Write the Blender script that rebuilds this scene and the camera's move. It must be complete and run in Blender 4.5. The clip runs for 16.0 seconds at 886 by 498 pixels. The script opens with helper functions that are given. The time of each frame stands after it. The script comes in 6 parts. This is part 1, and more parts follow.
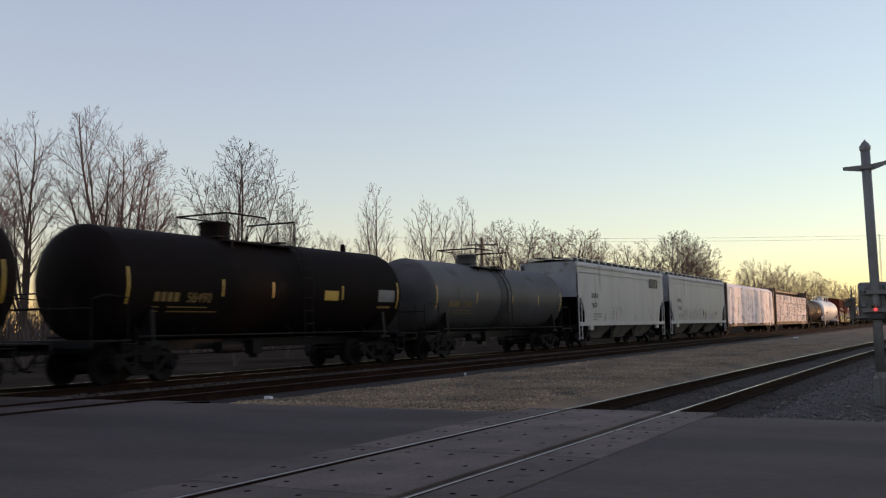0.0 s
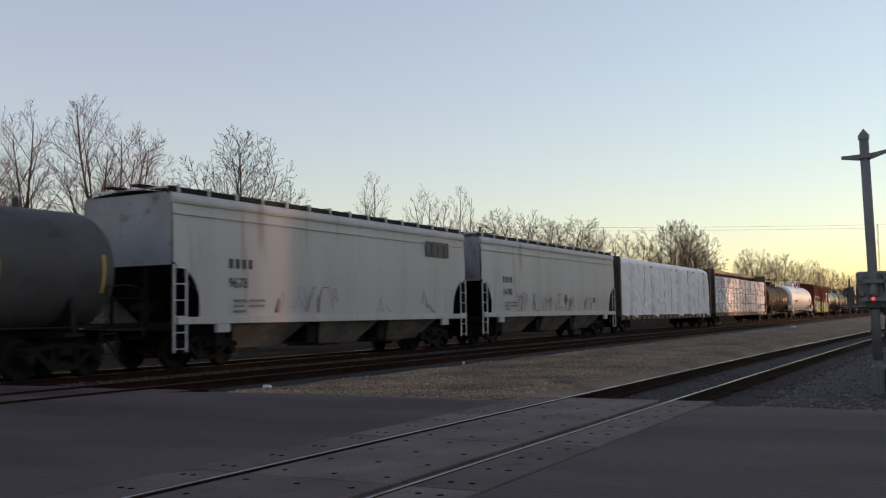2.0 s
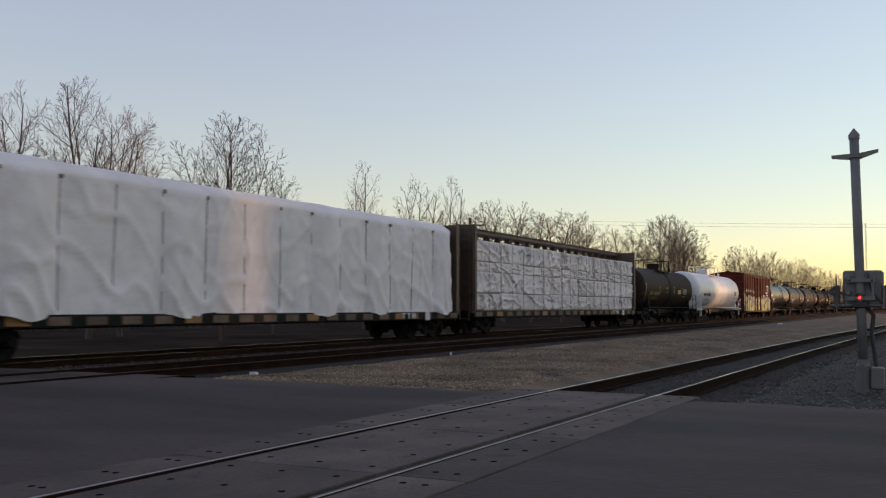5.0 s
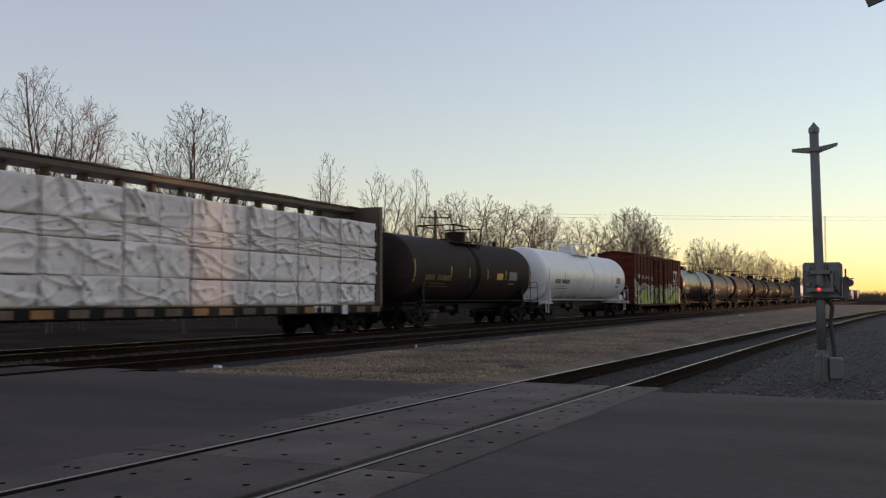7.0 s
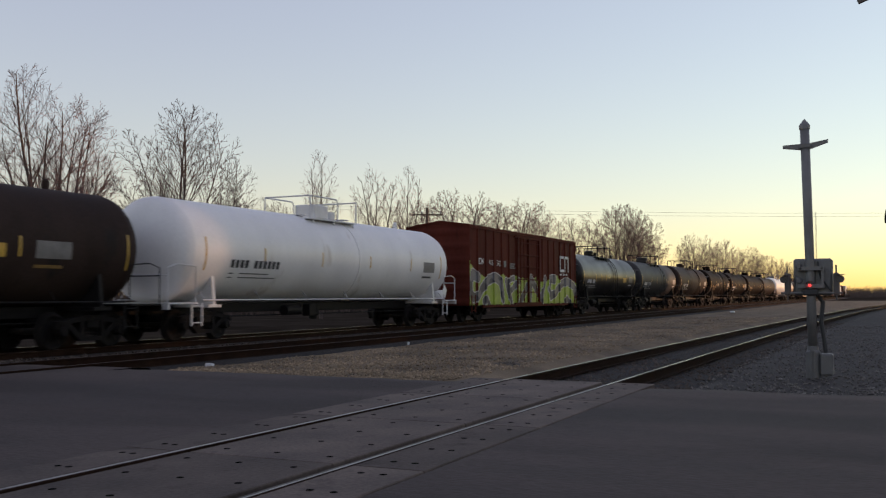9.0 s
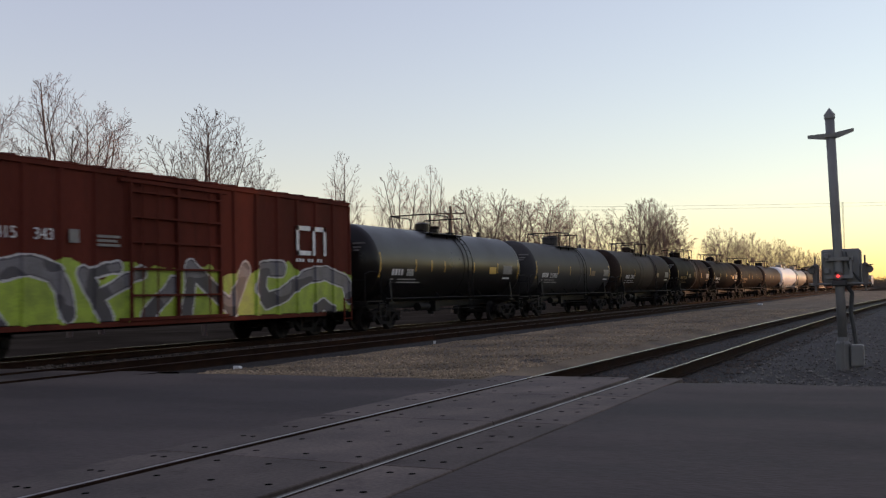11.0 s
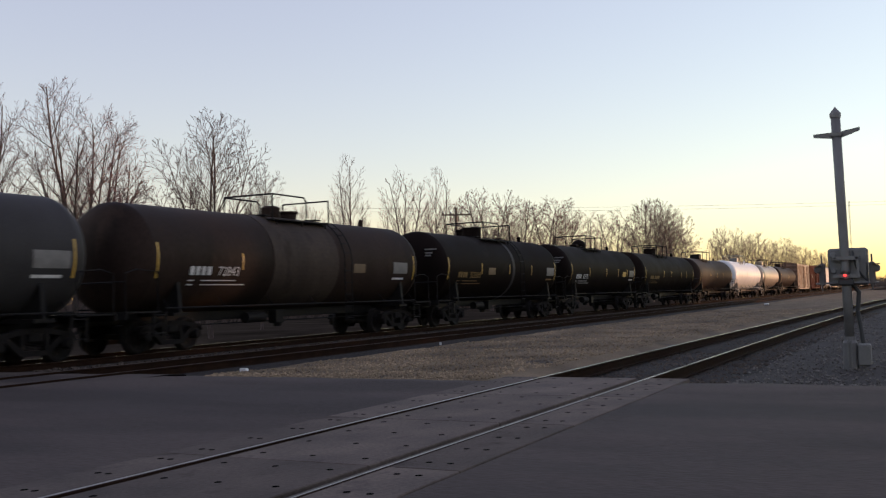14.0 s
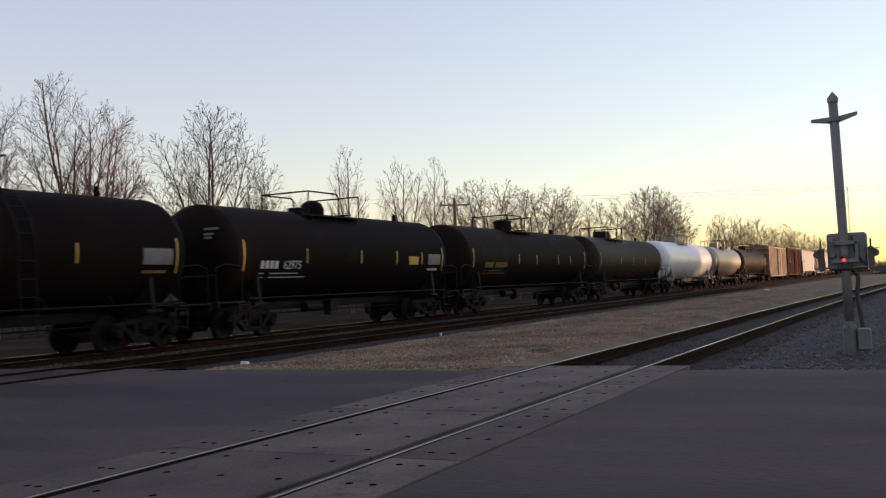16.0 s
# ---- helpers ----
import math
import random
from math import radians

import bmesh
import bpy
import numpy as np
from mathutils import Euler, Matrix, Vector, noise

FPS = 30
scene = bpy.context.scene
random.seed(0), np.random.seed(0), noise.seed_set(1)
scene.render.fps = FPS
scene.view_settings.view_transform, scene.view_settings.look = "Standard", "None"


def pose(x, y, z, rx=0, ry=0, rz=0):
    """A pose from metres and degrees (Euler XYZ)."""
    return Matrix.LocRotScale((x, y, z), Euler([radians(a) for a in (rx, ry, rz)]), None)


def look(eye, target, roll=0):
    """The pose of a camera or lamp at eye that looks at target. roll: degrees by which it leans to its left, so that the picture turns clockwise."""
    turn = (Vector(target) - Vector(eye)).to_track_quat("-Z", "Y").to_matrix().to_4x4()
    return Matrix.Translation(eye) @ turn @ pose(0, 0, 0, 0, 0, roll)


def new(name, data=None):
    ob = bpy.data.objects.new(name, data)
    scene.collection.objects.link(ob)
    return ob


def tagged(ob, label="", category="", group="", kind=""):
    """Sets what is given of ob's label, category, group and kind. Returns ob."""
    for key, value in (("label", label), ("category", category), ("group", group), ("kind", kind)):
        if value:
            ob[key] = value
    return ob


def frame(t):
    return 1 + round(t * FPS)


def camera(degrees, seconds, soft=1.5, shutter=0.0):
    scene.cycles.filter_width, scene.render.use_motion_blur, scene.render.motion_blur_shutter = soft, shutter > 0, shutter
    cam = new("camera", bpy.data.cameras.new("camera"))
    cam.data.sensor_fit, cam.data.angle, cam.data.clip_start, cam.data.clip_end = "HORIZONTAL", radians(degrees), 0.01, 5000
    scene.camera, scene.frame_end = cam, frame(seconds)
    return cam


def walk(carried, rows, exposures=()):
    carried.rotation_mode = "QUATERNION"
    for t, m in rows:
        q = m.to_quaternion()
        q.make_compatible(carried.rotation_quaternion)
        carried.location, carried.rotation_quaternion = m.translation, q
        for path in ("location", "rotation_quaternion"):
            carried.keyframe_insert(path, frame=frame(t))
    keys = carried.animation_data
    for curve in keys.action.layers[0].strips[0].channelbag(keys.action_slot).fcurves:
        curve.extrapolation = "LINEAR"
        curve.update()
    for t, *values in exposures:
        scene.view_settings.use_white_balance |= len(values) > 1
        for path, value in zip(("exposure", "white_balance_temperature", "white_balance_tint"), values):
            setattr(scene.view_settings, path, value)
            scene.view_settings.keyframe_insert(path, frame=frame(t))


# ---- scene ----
# World: x runs along the rails towards the far end of the train, y across them, z up from the rail head.
EYE = (0.0, 0.0, 1.22)
cam = camera(49.5, 16.0, soft=1.25, shutter=0.25)
walk(cam, [
    (0.0, pose(*EYE, 94.67, 1.01, -61.79)),
    (0.5, pose(*EYE, 94.54, 1.46, -61.84)),
    (1.0, pose(*EYE, 94.38, 1.53, -61.92)),
    (1.5, pose(*EYE, 94.22, 1.28, -62.00)),
    (2.0, pose(*EYE, 94.01, 0.98, -61.89)),
    (2.5, pose(*EYE, 93.77, 0.60, -61.84)),
    (3.0, pose(*EYE, 93.54, 0.22, -61.80)),
    (3.5, pose(*EYE, 93.59, 0.25, -61.84)),
    (4.0, pose(*EYE, 93.55, 0.06, -61.93)),
    (6.5, pose(*EYE, 93.13, -0.08, -64.14)),
    (7.0, pose(*EYE, 93.00, 0.00, -64.65)),
    (7.5, pose(*EYE, 92.97, 0.18, -65.04)),
    (8.0, pose(*EYE, 92.91, 0.23, -65.37)),
    (10.5, pose(*EYE, 92.66, 0.77, -63.92)),
    (11.0, pose(*EYE, 92.77, 1.34, -63.63)),
    (11.5, pose(*EYE, 93.03, 0.63, -63.14)),
    (12.0, pose(*EYE, 93.12, 0.68, -62.79)),
    (12.5, pose(*EYE, 93.18, 0.89, -62.67)),
    (13.0, pose(*EYE, 93.18, 1.61, -62.88)),
    (13.5, pose(*EYE, 92.93, 1.56, -63.26)),
    (14.0, pose(*EYE, 92.86, 1.63, -63.28)),
    (14.5, pose(*EYE, 92.78, 1.81, -63.23)),
    (15.0, pose(*EYE, 92.73, 1.90, -63.23)),
    (15.5, pose(*EYE, 92.58, 2.21, -63.32)),
    (16.0, pose(*EYE, 92.29, 2.45, -63.30)),
], exposures=[(0.0, 2.17, 6680, 28), (3.5, 2.12, 6680, 28), (7.0, 2.10, 6850, 29), (8.0, 2.12, 6850, 29), (10.5, 2.22, 6880, 32), (12.5, 2.30, 6860, 32), (16.0, 2.38, 6860, 32)])

# Travel of the train towards -x: metres per second, and its slight change
S1, S2 = 13.947, -0.0082

# ---- light ----
SUN_AZ, SUN_EL = -42.0, 1.9
world = bpy.data.worlds.new("dusk_sky")
scene.world = world
world.use_nodes = True
wn = world.node_tree
sky = wn.nodes.new("ShaderNodeTexSky")
sky.sky_type = "NISHITA"
sky.sun_disc = False
sky.sun_elevation = radians(SUN_EL)
sky.sun_rotation = radians(90 - SUN_AZ)
sky.air_density, sky.dust_density, sky.ozone_density = 1.0, 0.2, 3.2
wn.nodes["Background"].inputs["Strength"].default_value = 0.15
# power and gain per channel flatten and retint the clear dusk sky
split, join = wn.nodes.new("ShaderNodeSeparateColor"), wn.nodes.new("ShaderNodeCombineColor")
wn.links.new(sky.outputs[0], split.inputs[0])
for k, (power, gain) in enumerate(((0.50, 1.32), (0.65, 1.25), (0.57, 0.99))):
    even, lift = wn.nodes.new("ShaderNodeMath"), wn.nodes.new("ShaderNodeMath")
    even.operation, lift.operation = "POWER", "MULTIPLY"
    even.inputs[1].default_value, lift.inputs[1].default_value = power, gain
    wn.links.new(split.outputs[k], even.inputs[0])
    wn.links.new(even.outputs[0], lift.inputs[0])
    wn.links.new(lift.outputs[0], join.inputs[k])
wn.links.new(join.outputs[0], wn.nodes["Background"].inputs["Color"])

sun = new("sun", bpy.data.lights.new("sun", "SUN"))
sun.data.energy, sun.data.angle, sun.data.color = 0.6, radians(1.0), (1.0, 0.62, 0.34)
sun_dir = Vector((math.cos(radians(SUN_AZ)) * math.cos(radians(SUN_EL)), math.sin(radians(SUN_AZ)) * math.cos(radians(SUN_EL)), math.sin(radians(SUN_EL))))
sun.matrix_world = look(sun_dir * 50, (0, 0, 0))


# ---- materials ----
def mat(name, base, rough=0.7, metal=0.0, vary=0.25, grain=6.0, fine=60.0, bump=0.15, second=None, spot=0.0, random_obj=0.0, spec=0.5, stretch=(1, 1, 1), emit=0.0, island=False, stain=None):
    """Surface with variation at two scales, stains of a second colour, and fine relief."""
    m = bpy.data.materials.new(name)
    m.use_nodes = True
    nt = m.node_tree
    bs = nt.nodes["Principled BSDF"]
    bs.inputs["Roughness"].default_value = rough
    bs.inputs["Metallic"].default_value = metal
    bs.inputs["Specular IOR Level"].default_value = spec
    co = nt.nodes.new("ShaderNodeTexCoord")
    mp = nt.nodes.new("ShaderNodeMapping")
    mp.inputs["Scale"].default_value = stretch
    nt.links.new(co.outputs["Object"], mp.inputs["Vector"])

    def tex(scale, detail=4):
        n = nt.nodes.new("ShaderNodeTexNoise")
        n.inputs["Scale"].default_value, n.inputs["Detail"].default_value = scale, detail
        nt.links.new(mp.outputs[0], n.inputs["Vector"])
        return n.outputs["Fac"]

    def mix(kind, fac, a, b):
        n = nt.nodes.new("ShaderNodeMix")
        n.data_type, n.blend_type = "RGBA", kind
        for sock, v in ((n.inputs[0], fac), (n.inputs[6], a), (n.inputs[7], b)):
            if hasattr(v, "is_linked"):
                nt.links.new(v, sock)
            else:
                sock.default_value = v
        return n.outputs[2]

    def ramp(v, lo, hi, a=0.0, b=1.0):
        n = nt.nodes.new("ShaderNodeMapRange")
        n.inputs[1].default_value, n.inputs[2].default_value, n.inputs[3].default_value, n.inputs[4].default_value = lo, hi, a, b
        nt.links.new(v, n.inputs[0])
        return n.outputs[0]

    big, small = tex(grain), tex(fine, 6)
    low = tuple(c * (1 - vary) for c in base) + (1,)
    high = tuple(min(1, c * (1 + vary)) for c in base) + (1,)
    col = mix("MIX", ramp(big, 0.3, 0.7), low, high)
    if second:
        col = mix("MIX", ramp(tex(grain * 1.7, 8), 0.62 - spot, 0.72 - spot * 0.6), col, second + (1,))
    if stain:
        col = mix("MIX", ramp(tex(stain[1], 3), 0.44, 0.57, 0.0, 0.85), col, stain[0] + (1,))
    g = ramp(small, 0.25, 0.75, 1 - vary * 0.6, 1 + vary * 0.6)
    vm = nt.nodes.new("ShaderNodeVectorMath")
    vm.operation = "SCALE"
    nt.links.new(col, vm.inputs[0])
    nt.links.new(g, vm.inputs["Scale"])
    out = vm.outputs[0]
    if random_obj:
        if island:
            rnd = nt.nodes.new("ShaderNodeNewGeometry").outputs["Random Per Island"]
        else:
            rnd = nt.nodes.new("ShaderNodeObjectInfo").outputs["Random"]
        v2 = nt.nodes.new("ShaderNodeVectorMath")
        v2.operation = "SCALE"
        nt.links.new(out, v2.inputs[0])
        nt.links.new(ramp(rnd, 0, 1, 1 - random_obj, 1 + random_obj), v2.inputs["Scale"])
        out = v2.outputs[0]
    nt.links.new(out, bs.inputs["Base Color"])
    nt.links.new(ramp(big, 0.3, 0.7, max(0.03, rough - 0.08), min(1, rough + 0.08)), bs.inputs["Roughness"])
    if bump:
        b = nt.nodes.new("ShaderNodeBump")
        b.inputs["Strength"].default_value, b.inputs["Distance"].default_value = bump, 0.02
        nt.links.new(small, b.inputs["Height"])
        nt.links.new(b.outputs[0], bs.inputs["Normal"])
    if emit:
        bs.inputs["Emission Color"].default_value = base + (1,)
        bs.inputs["Emission Strength"].default_value = emit
    return m


ASPHALT = mat("worn_asphalt", (0.0725, 0.0555, 0.0485), 0.85, spec=0.2, vary=0.34, grain=0.28, fine=20, bump=0.5, second=(0.091, 0.070, 0.060), spot=-0.01, stretch=(1.6, 0.5, 1), stain=((0.041, 0.032, 0.029), 0.22))
CONCRETE = mat("crossing_panel_concrete", (0.110, 0.085, 0.071), 0.85, spec=0.2, vary=0.34, grain=1.3, fine=28, bump=0.4, second=(0.060, 0.045, 0.039), spot=0.05, random_obj=0.22)
DIRT = mat("dry_ground", (0.042, 0.033, 0.025), 0.95, spec=0.0, vary=0.35, grain=0.25, fine=25, bump=0.6, second=(0.06, 0.048, 0.035), spot=0.05)
GRAVEL = mat("pale_gravel_ground", (0.160, 0.117, 0.075), 0.95, spec=0.2, vary=0.42, grain=0.55, fine=35, bump=0.8, second=(0.085, 0.07, 0.056), spot=0.03)
STONE = mat("gravel_stone", (0.27, 0.198, 0.128), 0.9, spec=0.2, vary=0.42, grain=0.55, fine=30, bump=0.3, second=(0.12, 0.10, 0.08), spot=0.03, random_obj=0.35, island=True)
STONE_DIM = mat("grimy_spilled_stone", (0.085, 0.068, 0.056), 0.95, spec=0.1, vary=0.3, grain=4, fine=60, bump=0.3, random_obj=0.35, island=True)
STONE_GREY = mat("grey_ballast_stone", (0.135, 0.122, 0.11), 0.9, spec=0.2, vary=0.3, grain=4, fine=60, bump=0.3, random_obj=0.35, island=True)
BALLAST = mat("dark_ballast", (0.02, 0.0165, 0.0145), 0.95, spec=0.2, vary=0.35, grain=1.5, fine=40, bump=0.8)
VERGE = mat("grey_crushed_stone_ground", (0.052, 0.047, 0.043), 0.95, spec=0.2, vary=0.35, grain=1.5, fine=40, bump=0.8)
BALLAST_GREY = mat("grey_ballast", (0.026, 0.0235, 0.022), 0.95, spec=0.2, vary=0.35, grain=1.5, fine=40, bump=0.8)
TIE = mat("creosoted_tie", (0.025, 0.02, 0.017), 0.9, spec=0.2, vary=0.35, grain=2, fine=30, bump=0.5, stretch=(1, 0.2, 1))
RAIL_RUST = mat("rusty_rail_web", (0.022, 0.0115, 0.0075), 0.9, spec=0.05, vary=0.3, grain=3, fine=50, bump=0.3)
RAIL_HEAD = mat("polished_rail_head", (0.78, 0.74, 0.70), 0.15, metal=1.0, vary=0.1, grain=2, fine=80, bump=0.05, stretch=(0.1, 1, 1))
# worn head in the road, darkened also for its dimmer sky reflection
RAIL_ROAD = mat("worn_dim_reflection_rail_head", (0.26, 0.24, 0.23), 0.34, metal=0.9, vary=0.4, grain=1.5, fine=40, bump=0.1, second=(0.09, 0.08, 0.072), spot=0.03)
RAIL_DULL = mat("dull_rail_head", (0.05, 0.036, 0.03), 0.6, metal=0.4, vary=0.2, grain=2, fine=80, bump=0.1)
BLACK = mat("black_tank_paint", (0.014, 0.0112, 0.010), 0.34, spec=0.2, vary=0.3, grain=0.5, fine=40, bump=0.03, second=(0.03, 0.027, 0.025), spot=0.0)
BLACK_SATIN = mat("satin_black_tank_paint", (0.0118, 0.0080, 0.0070), 0.6, spec=0.02, vary=0.3, grain=0.5, fine=40, bump=0.03, second=(0.018, 0.0128, 0.0105), spot=0.0)
BLACK_DULL = mat("dusty_black_tank_paint", (0.0145, 0.0096, 0.0078), 0.6, spec=0.02, vary=0.35, grain=0.7, fine=30, bump=0.05, second=(0.023, 0.018, 0.015), spot=0.03)
GREY_TANK = mat("grey_tank_paint", (0.05, 0.047, 0.047), 0.5, spec=0.06, vary=0.2, grain=0.6, fine=30, bump=0.04, second=(0.045, 0.042, 0.04), spot=0.02)
GREY_TANK_PALE = mat("sooty_grey_tank_paint", (0.085, 0.08, 0.079), 0.5, spec=0.06, vary=0.25, grain=0.6, fine=30, bump=0.04, second=(0.05, 0.046, 0.044), spot=0.02)
BROWN_DARK = mat("rust_filmed_black_tank_paint", (0.036, 0.024, 0.02), 0.6, spec=0.04, vary=0.35, grain=0.7, fine=30, bump=0.05, second=(0.024, 0.02, 0.019), spot=0.03, stretch=(1, 1, 0.4))
BROWN_PALE = mat("paler_repainted_tank_section", (0.055, 0.041, 0.033), 0.55, spec=0.04, vary=0.35, grain=0.8, fine=25, bump=0.06, second=(0.04, 0.03, 0.024), spot=0.03, stretch=(1, 1, 0.35))
BROWN_TANK = mat("oil_stained_brown_tank_paint", (0.03, 0.0195, 0.0155), 0.55, spec=0.04, vary=0.4, grain=0.6, fine=25, bump=0.06, second=(0.045, 0.028, 0.02), spot=0.03, stretch=(1, 1, 0.35))
WHITE_TANK = mat("white_tank_paint", (0.72, 0.70, 0.68), 0.38, vary=0.1, grain=0.6, fine=30, bump=0.03, second=(0.5, 0.45, 0.4), spot=-0.02, stretch=(1, 1, 0.3))
# tan stands in for glossy light on a black tank
TAN_LIT_TANK = mat("tan_lit_black_tank_paint", (0.26, 0.21, 0.165), 0.4, vary=0.2, grain=0.6, fine=30, bump=0.03, second=(0.2, 0.15, 0.11), spot=0.02, stretch=(1, 1, 0.3))
HOPPER = mat("weathered_light_grey_paint", (0.43, 0.41, 0.385), 0.6, vary=0.1, grain=0.7, fine=20, bump=0.05, second=(0.33, 0.29, 0.25), spot=0.03, stretch=(1.6, 1, 0.16))
HOPPER_LIGHT = mat("pale_grey_sill_paint", (0.52, 0.50, 0.475), 0.6, vary=0.12, grain=1.0, fine=20, bump=0.05)
BOXRED = mat("oxide_red_boxcar_paint", (0.092, 0.022, 0.015), 0.62, spec=0.03, vary=0.25, grain=0.8, fine=20, bump=0.06, second=(0.06, 0.018, 0.013), spot=0.03, stretch=(1.5, 1, 0.2))
BOXBROWN = mat("rust_brown_boxcar_paint", (0.15, 0.075, 0.045), 0.5, vary=0.3, grain=0.8, fine=20, bump=0.06, second=(0.07, 0.04, 0.03), spot=0.04, stretch=(1.5, 1, 0.2))
BEAM_BROWN = mat("centerbeam_brown_paint", (0.085, 0.052, 0.033), 0.6, vary=0.3, grain=0.9, fine=25, bump=0.08, second=(0.03, 0.02, 0.016), spot=0.04)
ORANGE = mat("faded_orange_sill_marking", (0.27, 0.13, 0.035), 0.6, vary=0.3, grain=2, fine=25, bump=0.05)
# end sheets, darker and bluer than the side paint
HOPPER_END = mat("darker_blue_grey_end_paint", (0.25, 0.25, 0.26), 0.65, vary=0.2, grain=1.0, fine=20, bump=0.05, second=(0.15, 0.13, 0.115), spot=0.04)
# hopper grey darkened for both grime and the shade under the car
HOPPER_UNDERSIDE = mat("grimy_shade_darkened_hopper_paint", (0.14, 0.122, 0.105), 0.8, spec=0.1, vary=0.35, grain=1.2, fine=20, bump=0.08, second=(0.10, 0.085, 0.072), spot=0.04)
TAN_MARK = mat("worn_tan_sill_marking", (0.14, 0.085, 0.05), 0.7, vary=0.35, grain=2.5, fine=25, bump=0.05)
SPRAY_FADED = mat("faded_grey_spray_paint", (0.25, 0.235, 0.235), 0.6, vary=0.35, grain=2.5, fine=20, bump=0.05)
SPRAY_DARK = mat("dark_violet_spray_paint", (0.035, 0.03, 0.04), 0.5, vary=0.25, grain=2.5, fine=20, bump=0.05)
WRAP = mat("white_lumber_wrap", (0.83, 0.775, 0.735), 0.7, spec=0.2, vary=0.07, grain=1.2, fine=14, bump=0.25)
WRAP_B = mat("creased_white_lumber_wrap", (0.79, 0.715, 0.665), 0.65, spec=0.25, vary=0.1, grain=1.6, fine=14, bump=0.3, random_obj=0.07)
WRAP_PRINT = mat("grey_print_on_wrap", (0.33, 0.31, 0.30), 0.65, spec=0.25, vary=0.15)
STRAP = mat("dark_strap", (0.17, 0.16, 0.155), 0.7, vary=0.2)
WOOD = mat("raw_lumber", (0.4, 0.27, 0.15), 0.8, vary=0.25, grain=3, fine=30)
IRON = mat("grimy_cast_iron", (0.012, 0.0105, 0.01), 0.8, spec=0.1, vary=0.35, grain=4, fine=40, bump=0.25, second=(0.035, 0.026, 0.02), spot=0.02)
STEEL_DARK = mat("dark_painted_steel", (0.013, 0.012, 0.012), 0.6, spec=0.1, vary=0.3, grain=3, fine=40, bump=0.1)
WHITE_STEEL = mat("white_painted_steel", (0.62, 0.61, 0.60), 0.5, vary=0.12, grain=3, fine=40, bump=0.06)
YELLOW = mat("yellow_reflective_tape", (0.55, 0.32, 0.05), 0.4, vary=0.15, grain=5, fine=40, bump=0.05)
YELLOW_PAINT = mat("yellow_lettering_paint", (0.21, 0.12, 0.03), 0.6, vary=0.25, grain=5, fine=40, bump=0.05)
WHITE_PAINT = mat("white_lettering_paint", (0.62, 0.61, 0.60), 0.6, vary=0.2, grain=5, fine=40, bump=0.05)
BLACK_PAINT = mat("black_lettering_paint", (0.04, 0.04, 0.042), 0.6, vary=0.2, grain=5, fine=40, bump=0.05)
TAN_PANEL = mat("faded_tan_panel", (0.16, 0.10, 0.05), 0.6, vary=0.2, grain=6, fine=40, bump=0.05)
GREY_PLATE = mat("pale_decal_grey", (0.17, 0.16, 0.152), 0.6, vary=0.2, grain=6, fine=40, bump=0.05)
SPRAY_GREEN = mat("lime_spray_paint", (0.22, 0.31, 0.02), 0.5, vary=0.3, grain=2.5, fine=20, bump=0.05)
SPRAY_GREY = mat("violet_grey_spray_paint", (0.115, 0.105, 0.12), 0.5, vary=0.25, grain=2.5, fine=20, bump=0.05)
SPRAY_WHITE = mat("white_spray_paint", (0.40, 0.39, 0.40), 0.5, vary=0.2, grain=2.5, fine=20, bump=0.05)
SPRAY_RUST = mat("orange_rust_paint", (0.34, 0.19, 0.12), 0.6, vary=0.3, grain=2.5, fine=20, bump=0.05)
GALV = mat("galvanised_steel", (0.18, 0.174, 0.168), 0.55, metal=0.35, vary=0.15, grain=5, fine=60, bump=0.06)
ALUMINIUM = mat("grey_signal_housing", (0.15, 0.147, 0.143), 0.55, metal=0.2, vary=0.15, grain=3, fine=60, bump=0.08, second=(0.14, 0.135, 0.13), spot=0.02)
SIGNAL_BLACK = mat("black_signal_paint", (0.03, 0.03, 0.03), 0.6, vary=0.2, grain=4, fine=50, bump=0.1)
SIGNAL_BROWN = mat("weathered_and_backlit_dark_paint", (0.10, 0.085, 0.078), 0.7, vary=0.25, grain=4, fine=50, bump=0.1)
HOLE_SHADE = mat("bolt_hole_shade", (0.006, 0.006, 0.006), 1.0, spec=0.0, vary=0.1, bump=0)
RED_LENS = mat("lit_red_lens", (1.0, 0.05, 0.04), 0.3, vary=0.05, emit=0.5)
BARK = mat("grey_brown_bark", (0.10, 0.07, 0.058), 0.9, vary=0.3, grain=4, fine=30, bump=0.5, stretch=(1, 1, 0.3))
TWIG = mat("reddish_twig_bark", (0.17, 0.095, 0.08), 0.85, vary=0.3, grain=3, fine=30, bump=0.2)
TWIG_DARK = mat("dark_budding_twig_bark", (0.10, 0.062, 0.055), 0.85, vary=0.3, grain=3, fine=30, bump=0.2)
TWIG_PALE = mat("pale_twig_bark", (0.23, 0.13, 0.115), 0.85, vary=0.3, grain=3, fine=30, bump=0.2)
BRUSH = mat("bare_winter_brush", (0.10, 0.07, 0.055), 0.9, vary=0.4, grain=1, fine=10, bump=0.5)
WOODPOLE = mat("weathered_pole_wood", (0.13, 0.09, 0.065), 0.85, vary=0.3, grain=3, fine=30, bump=0.3)
WALLS = mat("drab_painted_wall", (0.25, 0.22, 0.2), 0.8, vary=0.2, grain=0.5, fine=12, bump=0.2)
ROOFING = mat("dark_shingle_roof", (0.07, 0.065, 0.06), 0.9, vary=0.3, grain=1, fine=14, bump=0.4)
LITTER = mat("white_paper_litter", (0.6, 0.6, 0.6), 0.7, vary=0.1)


